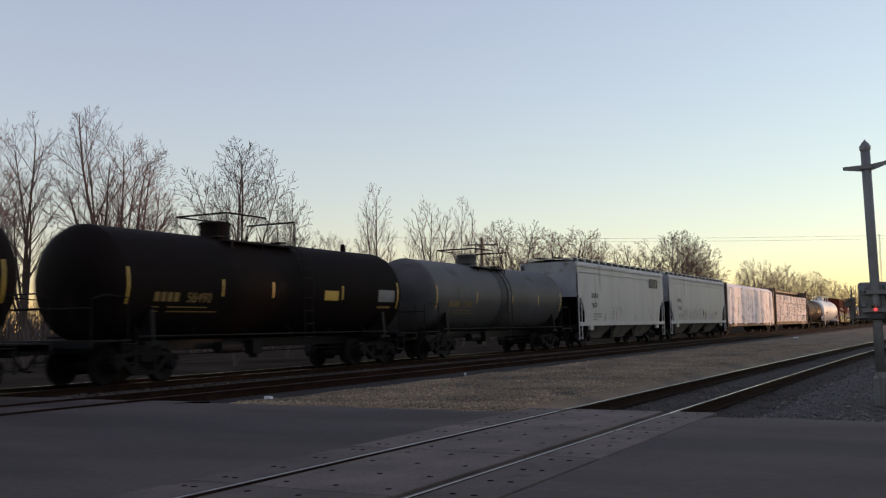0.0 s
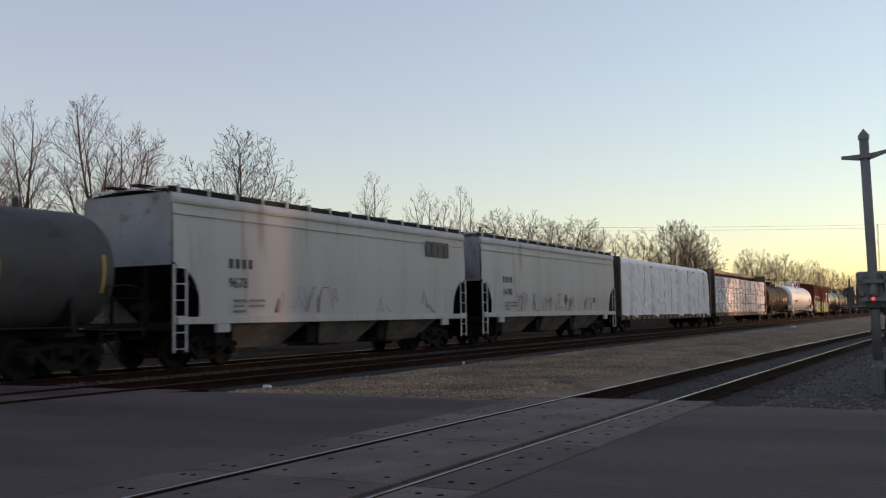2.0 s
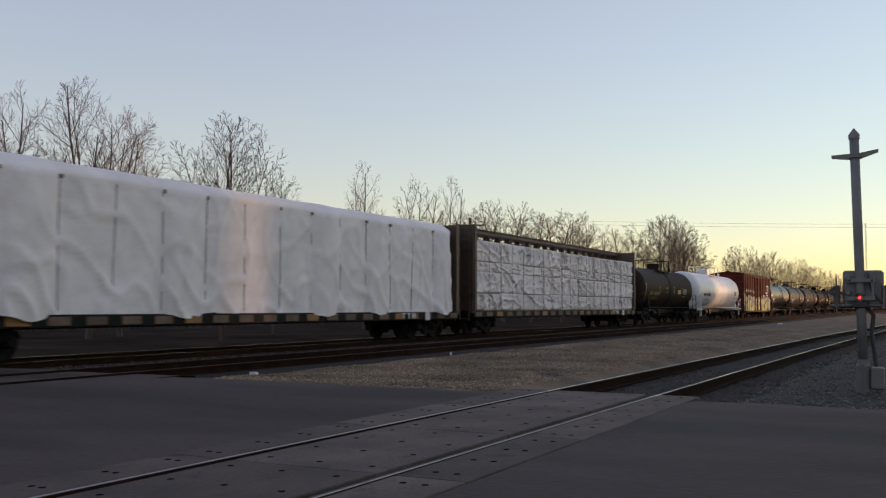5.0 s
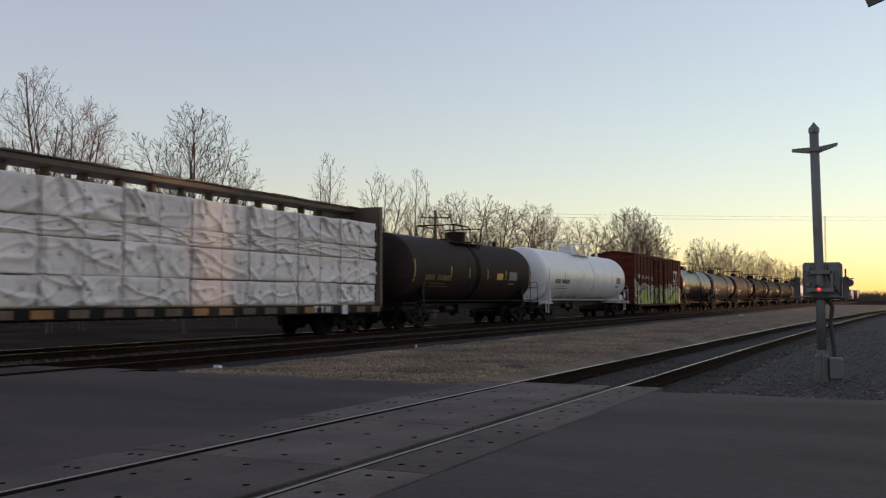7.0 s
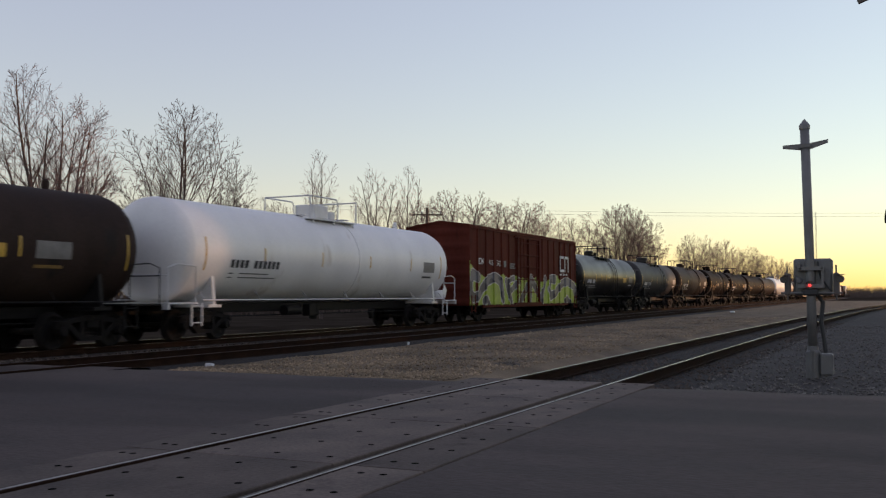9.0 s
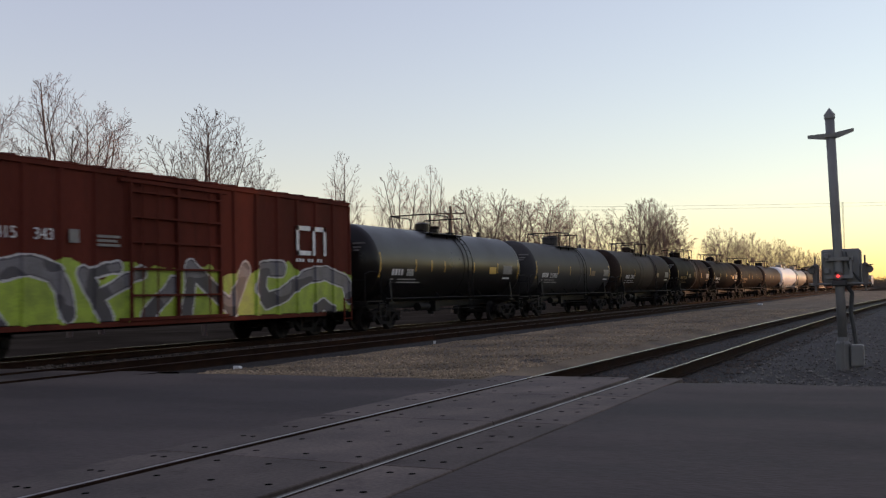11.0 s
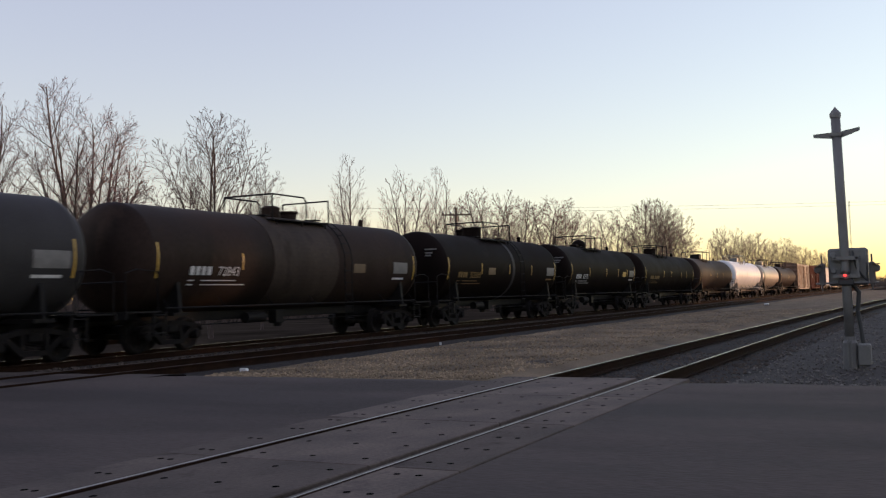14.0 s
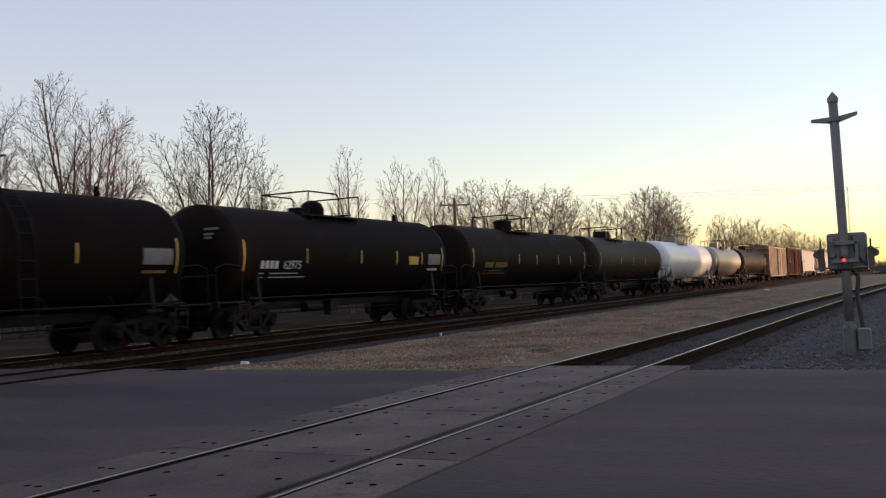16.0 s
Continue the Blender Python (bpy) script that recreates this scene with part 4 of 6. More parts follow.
            flat_bars([(0, 0.34, 0, 0.24)], side, SPRAY_DARK, pose(half - 3.6, -W - 0.008, 1.72), "data_plate")
    couplers(car, -half - 0.2, half + 0.2)
    return car


def lumber_row(bm, x0, x1, z0, z1, depth, seed):
    """One wrapped bundle: front sheet with creases, lips and returns."""
    nx, nz = 60, 18
    rng = random.Random(int(seed * 10))
    tucks = [(q, q + rng.uniform(-0.4, 0.1), rng.uniform(0.05, 0.15)) for q in (rng.uniform(0.05, 0.3), rng.uniform(0.35, 0.6), rng.uniform(0.7, 0.95)) if rng.random() < 0.75]
    grid = []
    for i in range(nx + 1):
        row = []
        for j in range(nz + 1):
            u, v = i / nx, j / nz
            edge = min(u, 1 - u, v, 1 - v)
            out = 0.03 * min(1, edge / 0.12)
            n1 = noise.noise((u * 1.5 + v * 0.9 + seed, v * 0.8 - u * 0.6 + seed, 0.3))
            n2 = noise.noise((u * 2.4 - v * 1.1 + seed * 1.7, v * 1.3 + seed, 4.1))
            crease = 0.075 * max(0.0, 1 - abs(n1) * 9) + 0.055 * max(0.0, 1 - abs(n2) * 11) + 0.05 * n1 + 0.012 * noise.noise((u * 9 + seed, v * 6, 1.7))
            for a0, a1, amp in tucks:
                s = u - (a0 + (a1 - a0) * v + 0.05 * noise.noise((v * 3, seed, 2)))
                if 0 <= s < 0.16:
                    crease += amp * (1 - s / 0.16) * (0.35 + 0.65 * v)
            row.append(bm.verts.new((x0 + (x1 - x0) * u, -depth - out - crease, z0 + (z1 - z0) * v)))
        grid.append(row)
    for i in range(nx):
        for j in range(nz):
            f = bm.faces.new((grid[i][j], grid[i + 1][j], grid[i + 1][j + 1], grid[i][j + 1]))
            f.material_index = 1 if (i in (13, 14, 33, 34, 50) and j in (9, 10)) or (i in (14, 33, 50) and j == 11) or (i in (15, 32, 51) and j == 9) else 0
    border = [grid[i][0] for i in range(nx + 1)] + [grid[nx][j] for j in range(1, nz + 1)] + [grid[i][nz] for i in range(nx - 1, -1, -1)] + [grid[0][j] for j in range(nz - 1, 0, -1)]
    back = [bm.verts.new((v.co.x, -0.16, v.co.z)) for v in border]
    for k in range(len(border)):
        bm.faces.new((border[k], back[k], back[(k + 1) % len(border)], border[(k + 1) % len(border)]))


def centerbeam_car(x0, x1, label, draped):
    mid, half = (x0 + x1) / 2, (x1 - x0) / 2
    car = start_car("centerbeam_car", label, "flatcar", mid)
    z0, W, zt = 1.02, 1.40, 4.36 if draped else 4.50
    bm = nb()
    box(bm, -half, half, -W - 0.02, W + 0.02, 0.72, 1.0, bev=0.01)
    box(bm, -half - 0.25, half + 0.25, -0.22, 0.22, 0.66, 0.74)
    part("deck_frame", bm, STEEL_DARK, car)
    n = 22
    for i in range(n):
        x = -half + 0.4 + (2 * half - 0.8) * i / (n - 1)
        bm = nb()
        box(bm, x - 0.30, x + 0.30, -W - 0.05, -W - 0.015, 0.76, 0.95, bev=0.006)
        part("stake_pocket", bm, [TAN_MARK, TAN_MARK, ORANGE, TAN_MARK, BEAM_BROWN][i % 5], car)
    for e in (-1, 1):
        bm = nb()
        xe = e * (half - 0.07)
        box(bm, xe - 0.06, xe + 0.06, -W, W, 1.0, zt, bev=0.012)
        part("bulkhead", bm, BEAM_BROWN, car)
        for y in (-W + 0.05, -0.7, 0.0, 0.7, W - 0.05):
            bm = nb()
            box(bm, xe + e * 0.05, xe + e * 0.17, y - 0.06, y + 0.06, 0.9, zt - 0.05)
            part("bulkhead_rib", bm, BEAM_BROWN, car)
        for z in (1.6, 2.6, 3.5):
            bm = nb()
            box(bm, xe + e * 0.05, xe + e * 0.14, -W, W, z, z + 0.1)
            part("bulkhead_beam", bm, BEAM_BROWN, car)
        bm = nb()
        box(bm, xe - 0.1, xe + 0.12, -W - 0.06, -W + 0.02, 1.0, zt, bev=0.01)
        part("bulkhead_post", bm, BEAM_BROWN, car)
        bm = nb()
        ladder(bm, xe + e * 0.2, -W + 0.15, 0.6, zt - 0.1, 0.42, along="y", rungs=9)
        part("end_ladder", bm, BEAM_BROWN, car)
        truck(car, e * (half - 1.7))
    bm = nb()
    box(bm, -half, half, -0.45, 0.45, zt - (0.34 if draped else 0.2), zt - (0.1 if draped else 0.02), bev=0.03)
    if not draped:
        # worn, uneven edge flanges along the top chord
        rng = random.Random(9)
        for i in range(34):
            xa = -half + 2 * half * i / 34
            box(bm, xa, xa + 2 * half / 34 - 0.02, -0.5 - rng.uniform(0, 0.04), -0.3, zt - rng.uniform(0.02, 0.06), zt + rng.uniform(0.0, 0.03), bev=0.008)
    for i in range(19):
        x = -half + 0.6 + (2 * half - 1.2) * i / 18
        box(bm, x - 0.06, x + 0.06, -0.12, 0.12, 1.0, zt - 0.2)
    part("center_beam", bm, BEAM_BROWN, car)
    if draped:
        for s in (-1, 1):
            bm = nb()
            nx, nz = 260, 30
            grid = []
            bays = 14
            billow = [0.12, 0.28, 0.02, 0.03, 0.22, 0.02, 0.02, 0.03, 0.24, 0.02, 0.18, 0.02, 0.03, 0.22]
            for i in range(nx + 1):
                x = -half + 0.42 + (2 * half - 0.84) * i / nx
                f = bays * i / nx
                bay = min(bays - 1, int(f))
                across = f - bay
                hem = z0 - 0.03 + 0.06 * noise.noise((x * 0.9, 0, s)) - 0.5 * billow[bay] * math.sin(math.pi * across) ** 2 + 0.03 * noise.noise((x * 3.1, 1, s))
                row = []
                for j in range(nz + 1):
                    v = j / nz
                    z = hem + (zt + 0.0 - hem) * v
                    # a billow leans over to one side, with a sharp edge at its lashing
                    skew = across ** (0.6 + 0.5 * v)
                    fold = billow[bay] * math.sin(math.pi * skew) ** 0.8 * (0.55 + 0.45 * math.sin(math.pi * (0.15 + 0.7 * v)))
                    fold += 0.075 * max(0.0, 1 - 9 * abs(noise.noise((x * 0.8 + v * 2.6, v * 1.4 - x * 0.3, 3 + s)))) * (1.25 - v)
                    fold += 0.05 * max(0.0, 1 - 10 * abs(noise.noise((x * 0.5 - v * 2.2, v * 1.1 + x * 0.4, 11 + s))))
                    fold += 0.07 * noise.noise((x * 0.6, v * 1.3, 4 + s)) + 0.015 * noise.noise((x * 2.6, v * 5, 8))
                    fold -= 0.03 * max(0.0, 1 - abs((v * 4) % 1 - 0.5) * 14) * (1 if billow[bay] < 0.05 else 0)
                    y = (W - 0.08 + fold) if v < 0.93 else (W - 0.08 - (v - 0.93) / 0.07 * 0.35 + fold * 0.5)
                    row.append(bm.verts.new((x, s * y, z)))
                grid.append(row)
            for i in range(nx):
                for j in range(nz):
                    bm.faces.new((grid[i][j], grid[i + 1][j], grid[i + 1][j + 1], grid[i][j + 1]))
            top = [bm.verts.new((r[-1].co.x, 0, zt + 0.05)) for r in grid]
            for i in range(nx):
                bm.faces.new((grid[i][-1], grid[i + 1][-1], top[i + 1], top[i]))
            part("lumber_cover", bm, WRAP, car, "white plastic cover hanging in folds over lumber", smooth=True)
            for k in range(1, bays):
                x = -half + 0.42 + (2 * half - 0.84) * k / bays
                bm = nb()
                tube(bm, [(x + 0.02 * noise.noise((x, q, 1)), s * (W - 0.05 + 0.07 * noise.noise((x * 0.6, q / 8 * 0.9 * 1.3, 4 + s))), z0 + 0.05 + (zt - 0.42 - z0) * q / 8) for q in range(9)], 0.009, 4)
                if k % 3:
                    box(bm, x - 0.025, x + 0.025, s * 1.36 - 0.05, s * 1.36 + 0.05, zt - 0.42, zt - 0.33)
                part("lashing_strap", bm, STRAP, car)
    else:
        cols, rows = 9, 4
        cw = (2 * half - 0.5) / cols
        share_of, level = (0.25, 0.30, 0.15, 0.30), z0
        rng = random.Random(5)
        for i in range(cols):
            level = z0
            for j in range(rows):
                rh = (zt - 0.60 - z0) * share_of[j]
                for s in (-1, 1):
                    bm = nb()
                    xa = -half + 0.25 + cw * i
                    lumber_row(bm, 0.015, cw - 0.015, 0.006, rh - rng.choice((0.004, 0.006, 0.035, 0.03)), W - 0.1 + rng.uniform(-0.015, 0.015), 3.1 * i + 7.7 * j + s)
                    part("lumber_package", bm, [WRAP_B, WRAP_PRINT], car, smooth=True, m=pose(xa, 0, level) if s < 0 else pose(xa + cw, 0, level, 0, 0, 180))
                level += rh
        for i in range(2 * cols + 1):
            bm = nb()
            x = -half + 0.25 + cw * i / 2
            w = 0.011 if i % 2 == 0 else 0.007
            tube(bm, [(x + 0.04 * noise.noise((x, q * 0.5, 0)), -W + 0.0, z0 + (zt - 0.62 - z0) * q / 12) for q in range(13)], w, 4)
            part("strap", bm, STRAP, car)
        bm = nb()
        box(bm, -half + 0.2, half - 0.2, -W + 0.1, W - 0.1, z0 - 0.02, z0 + 0.015)
        part("dunnage", bm, WOOD, car)
    couplers(car, -half - 0.35, half + 0.35)
    flat_bars([(0, 0.26, 0.16, 0.2), (0.1, 0.16, 0, 0.16), (0.36, 0.62, 0.16, 0.2), (0.46, 0.52, 0, 0.16), (0.72, 0.8, 0, 0.2), (0.88, 0.96, 0, 0.2), (0.8, 0.88, 0.07, 0.13)], car, WHITE_PAINT, pose(half - 4.4, -W - 0.056, 0.77), "company_mark")
    flat_bars([(0, 0.34, 0, 0.3)], car, WHITE_PAINT, pose(half - 2.7, -W - 0.058, 0.7), "data_plate")
    return car


# ---- boxcar paint: strokes as (x0, z0, x1, z1, width), metres along the side from its leading end and up from the sill
LINES = [
    ([(1.1, 1.27), (0.47, 1.42), (0.2, 1.1), (0.24, 0.6), (0.55, 0.37), (1.02, 0.42), (1.69, 0.85), (2.3, 1.19), (3.14, 1.31), (3.73, 1.14), (3.98, 0.77), (4.08, 0.26)], 0.24),
    ([(1.77, 0.2), (2.03, 0.3), (2.39, 0.0)], 0.2),
    ([(4.57, 1.11), (4.89, 0.62), (5.22, 0.08)], 0.22), ([(4.57, 1.11), (5.57, 1.28)], 0.15), ([(5.0, 0.62), (5.92, 1.01), (6.34, 1.17)], 0.17),
    ([(6.51, 0.12), (7.42, 0.85)], 0.22),
    ([(7.94, 0.17), (8.1, 1.32), (9.68, 0.22), (10.32, 1.3)], 0.22),
    ([(11.99, 1.33), (11.14, 1.32), (10.96, 0.76), (11.28, 0.38), (12.15, 0.6), (12.51, 0.83), (13.41, 1.17), (14.27, 1.23), (14.79, 1.12), (15.43, 0.97), (15.66, 0.48)], 0.24),
    ([(13.8, 0.12), (14.18, 0.27), (14.69, 0.0)], 0.2),
]
STROKES = [(*a, *b, w) for pts, w in LINES for a, b in zip(pts, pts[1:])]


def seg_dist(px, pz, x0, z0, x1, z1):
    dx, dz = x1 - x0, z1 - z0
    t = max(0.0, min(1.0, ((px - x0) * dx + (pz - z0) * dz) / (dx * dx + dz * dz)))
    return math.hypot(px - x0 - t * dx, pz - z0 - t * dz)


def paint_at(x, z):
    """0 car paint, 1 lime, 2 violet grey, 3 white, 4 dark violet."""
    best = min((seg_dist(x, z, *s[:4]) - s[4] for s in STROKES)) + 0.05 * noise.noise((x * 2.2, z * 2.2, 1))
    if best < -0.025:
        return 2 if best < -0.06 and noise.noise((x * 1.3, z * 1.8, 7)) + 0.45 * (z - 0.75) > 0.02 else 4
    if best < 0.022 + 0.02 * noise.noise((x * 3, z * 3, 2)):
        return 3
    ragged = 0.45 * noise.noise((x * 1.1, 0.0, 5)) + 0.12 * noise.noise((x * 4, z * 2, 3))
    return 1 if (x > 0.95 and z < 1.28 + ragged) or (x < 0.75 and z < 2.0 + ragged - 0.9 * x) else 0


def boxcar(x0, x1, label, paint, graffiti=False, number=None):
    mid, half = (x0 + x1) / 2, (x1 - x0) / 2
    car = start_car("boxcar", label, "boxcar", mid)
    zs, ze, W = 0.74, 4.18, 1.50
    ribs = [-half + 2 * half * i / 16 for i in range(17)]
    door0, door1 = (-0.25 * half, 0.17 * half) if graffiti else (-0.06 * half, 0.47 * half)
    def relief(x):
        if door0 < x < door1:
            return 0.0
        d = min(abs(x - r) for r in ribs)
        return 0.055 if d < 0.05 else (0.055 * (1 - (d - 0.05) / 0.04) if d < 0.09 else 0.0)
    for s in (-1, 1):
        fine = graffiti and s < 0
        bm = nb()
        step = 0.024 if fine else 0.09
        xs = sorted(set([-half + 2 * half * i / int(2 * half / step) for i in range(int(2 * half / step) + 1)] + [r + d for r in ribs for d in (-0.09, -0.05, 0.05, 0.09) if abs(r + d) < half]))
        zs_list = [zs + 0.024 * i for i in range(92)] + [3.0, 3.4, 3.8, ze] if fine else [zs, 1.6, 2.4, 3.2, ze]
        prev = None
        for x in xs:
            row = [bm.verts.new((x, s * (W + relief(x)), z)) for z in zs_list]
            if prev:
                for j in range(len(zs_list) - 1):
                    f = bm.faces.new((prev[j], row[j], row[j + 1], prev[j + 1]))
                    if fine and j < 91:
                        f.material_index = paint_at((px + x) / 2 + half, (zs_list[j] + zs_list[j + 1]) / 2 - zs)
            prev, px = row, x
        side = part("side_wall", bm, [paint, SPRAY_GREEN, SPRAY_GREY, SPRAY_WHITE, SPRAY_DARK] if fine else paint, car)
        if s < 0:
            watched = side
        bm = nb()
        box(bm, -half, half, s * W - 0.06, s * W + 0.075, ze - 0.02, ze + 0.12, bev=0.012)
        part("eave_rail", bm, paint, car)
        bm = nb()
        box(bm, -half + 1.5, half - 1.5, s * W - 0.05, s * W + 0.05, zs - 0.1, zs + 0.02, bev=0.01)
        part("side_sill", bm, paint, car)
        # door: panel, posts, cross ribs, lock rods, rails
        yd = s * (W + 0.05)
        if not graffiti:
            bm = nb()
            box(bm, door0 + 0.02, door1, s * W - 0.02, s * W + 0.02, zs + 0.06, ze - 0.1)
            part("sliding_door", bm, paint, car)
        for x in (door0, (door0 + door1) / 2 - 0.03, door1 - 0.06):
            bm = nb()
            box(bm, x, x + 0.08, yd - 0.05, yd + 0.05, zs + 0.1, ze - 0.12)
            part("door_post", bm, paint, car)
        for z in (zs + 0.62, zs + 1.25, zs + 1.9, zs + 2.5, zs + 3.1):
            bm = nb()
            box(bm, door0, door1, yd - 0.045, yd + 0.03, z - 0.025, z + 0.025)
            part("door_rib", bm, paint, car)
        for x in (door0 + 0.4, door0 + 0.9, door1 - 0.5):
            bm = nb()
            tube(bm, [(x, yd + s * 0.04, zs + 0.1), (x, yd + s * 0.04, ze - 0.15)], 0.02, 6)
            part("lock_rod", bm, paint, car)
        for z in (ze - 0.14, zs + 0.02):
            bm = nb()
            box(bm, door0 - 0.3, door1 + 0.3, yd - 0.04, yd + 0.08, z, z + 0.08)
            part("door_rail", bm, paint, car)
    # corrugated ends
    for e in (-1, 1):
        bm = nb()
        prev = None
        nz = 56
        for j in range(nz + 1):
            z = zs + (ze + 0.05 - zs) * j / nz
            out = 0.05 * max(0.0, math.sin(2 * math.pi * (z - zs) / 0.62)) ** 0.7
            row = [bm.verts.new((e * (half + (out if abs(y) < W - 0.1 else 0.0)), y, z)) for y in (-W - 0.05, -W + 0.12, 0, W - 0.12, W + 0.05)]
            if prev:
                for k in range(4):
                    bm.faces.new((prev[k], prev[k + 1], row[k + 1], row[k]))
            prev = row
        part("end_wall", bm, paint, car, smooth=True)
        bm = nb()
        prism(bm, [(-W - 0.04, ze - 0.05), (W + 0.04, ze - 0.05), (W + 0.04, ze + 0.08), (0, ze + 0.26), (-W - 0.04, ze + 0.08)], "x", e * (half - 0.02), e * (half - 0.06))
        part("end_gable", bm, paint, car)
        bm = nb()
        ladder(bm, e * (half - 0.52) if e > 0 else -half + 0.1, -W - 0.1, 0.45, 1.2, 0.42, rungs=3)
        part("side_ladder", bm, paint, car)
        bm = nb()
        box(bm, e * (half + 0.03), e * (half + 0.5), -0.2, 0.2, 0.7, 1.0)
        part("draft_sill", bm, IRON, car)
        truck(car, e * (half - 1.9))
    bm = nb()
    prism(bm, [(-W - 0.07, ze + 0.1), (0, ze + 0.3), (W + 0.07, ze + 0.1), (W + 0.05, ze + 0.06), (0, ze + 0.24), (-W - 0.05, ze + 0.06)], "x", -half - 0.03, half + 0.03)
    for i in range(20):
        x = -half + 0.3 + (2 * half - 0.6) * i / 19
        prism(bm, [(-W - 0.07, ze + 0.1), (0, ze + 0.3), (W + 0.07, ze + 0.1), (W + 0.07, ze + 0.15), (0, ze + 0.36), (-W - 0.07, ze + 0.15)], "x", x - 0.05, x + 0.05)
    part("roof", bm, paint, car)
    bm = nb()
    box(bm, -half, half, -W, W, zs - 0.02, zs + 0.04)
    box(bm, -half - 0.1, half + 0.1, -0.2, 0.2, 0.55, 0.74)
    part("floor_frame", bm, IRON, car)
    if graffiti:
        yo = -W - 0.062
        if number:
            for text, fx in zip(number, (2.2, 3.15)):
                digits(text, 0.36, watched, WHITE_PAINT, pose(-half + fx, yo, zs + 1.84, 90, 0, 0))
        flat_bars([(0, 0.06, 0, 0.27), (0.06, 0.21, 0.22, 0.27), (0.06, 0.21, 0, 0.05), (0.28, 0.34, 0, 0.27), (0.46, 0.52, 0, 0.27), (0.34, 0.46, 0.1, 0.18)], watched, WHITE_PAINT, pose(-half + 1.02, yo, zs + 1.86), "reporting_mark")
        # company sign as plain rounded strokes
        for k, strokes in enumerate(([(0, 0.0, 0, 0.75), (0, 0.75, 0.62, 0.75), (0, 0.0, 0.62, 0.0)], [(0.86, 0.0, 0.86, 0.75), (0.86, 0.75, 1.46, 0.75), (1.46, 0.0, 1.46, 0.75)])):
            bm = nb()
            for xa, za, xb, zb in strokes:
                d = Vector((xb - xa, 0, zb - za))
                nrm = Vector((-d.z, 0, d.x)).normalized() * 0.07
                ext = d.normalized() * 0.07
                vs = [bm.verts.new(v) for v in (Vector((xa, 0, za)) - nrm - ext, Vector((xb, 0, zb)) - nrm + ext, Vector((xb, 0, zb)) + nrm + ext, Vector((xa, 0, za)) + nrm - ext)]
                bm.faces.new(vs)
            part("company_mark", bm, WHITE_PAINT, watched, m=pose(half - 3.0, -W - 0.062 - 0.002 * k, zs + 1.83))
        flat_bars([(0.16 * k, 0.16 * k + 0.1, 0, 0.1) for k in range(9) if k not in (3, 6)], watched, WHITE_PAINT, pose(half - 3.1, -W - 0.06, zs + 1.56), "web_address_bar")
        flat_bars([(0, 0.28, 0, 0.3)], watched, GREY_PLATE, pose(-half + 4.1, yo, zs + 1.8), "data_plate")
        flat_bars([(0, 0.7, 0, 0.06), (0, 0.6, 0.1, 0.16), (0, 0.7, 0.2, 0.26)], watched, GREY_PLATE, pose(-half + 4.9, yo, zs + 1.75), "data_lines")
    else:
        flat_bars([(0, 0.5, 0, 0.2), (0, 0.8, -0.3, -0.14)], watched, GREY_PLATE, pose(-half + 2.2, -W - 0.06, zs + 2.0), "stencil_lines")
    couplers(car, -half - 0.45, half + 0.45)
    return car


U = 16.6   # metres along the train for one unit of its own scale below
# leading cars
tank_car(-0.2 * U, 0.768 * U, BLACK_DULL, "black tank car with a dusty shell", stripes=(0.01, 0.5, 0.99), left=0.03 * U)
tank_car(0.765 * U, 1.691 * U, BLACK_SATIN, "black tank car with yellow lettering and reflective stripes", left=0.967 * U, stripes=(0.01, 0.274, 0.443, 0.721, 0.99), rail_at=0.453, dome_at=0.374, mark=0.079, yellow_plate=0.673, grey_plate=0.931, number="58490", mark_col=YELLOW_PAINT, side_ladder=0.55, R=1.40)
tank_car(1.691 * U, 2.606 * U, GREY_TANK_PALE, "grey tank car with a soot-stained shell", left=1.864 * U, stripes=(0.01, 0.272, 0.545, 0.774, 0.99), rail_at=0.462, dome_at=0.419, mark=0.088, number="77680", mark_col=YELLOW_PAINT, band=[(0.486, 0.37)], band_mat=GREY_TANK, side_ladder=0.49, R=1.38)
covered_hopper(2.724 * U, 3.664 * U, "light grey covered hopper car with faded scrawls", "9678", big_mark=True, scribble=3)
covered_hopper(3.753 * U, 4.764 * U, "light grey covered hopper car with rust and tags", "14180", scribble=8)
centerbeam_car(4.85 * U, 6.21 * U, "brown centerbeam flatcar under a draped white lumber cover", True)
centerbeam_car(6.30 * U, 7.675 * U, "brown centerbeam flatcar stacked with white-wrapped lumber bundles", False)
tank_car(7.655 * U, 8.605 * U, BROWN_DARK, "dark brown-black tank car with rust", left=7.841 * U, stripes=(0.01, 0.268, 0.414, 0.572, 0.742, 0.99), rail_at=0.483, dome_at=0.535, mark=0.085, yellow_plate=0.686, grey_plate=0.814, mark_col=YELLOW_PAINT, band=[(0.49, 0.2)], band_mat=BLACK_DULL, R=1.40)
tank_car(8.60 * U, 9.71 * U, WHITE_TANK, "clean white pressure tank car with white handrails", mark=0.1, number="", mark_col=BLACK_PAINT, stripes=(0.03, 0.2, 0.4, 0.6, 0.8, 0.97), dome="box", rail_paint=WHITE_STEEL, band=[(0.55, 0.02)], R=1.47, zc=2.46, end_gear=True, grey_plate=0.9)
boxcar(9.85 * U, 10.798 * U, "oxide red boxcar with green and grey graffiti", BOXRED, graffiti=True, number=("415", "343"))
tank_car(10.798 * U, 11.70 * U, BLACK, "glossy black tank car with white lettering", left=10.929 * U, stripes=(0.01, 0.212, 0.311, 0.398, 0.612, 0.804, 0.99), rail_at=0.494, dome_at=0.494, mark=0.075, yellow_plate=0.763, grey_plate=0.892, number="888", dome="pair", band=[(0.54, 0.05)], side_ladder=0.55, head_stencil=True)
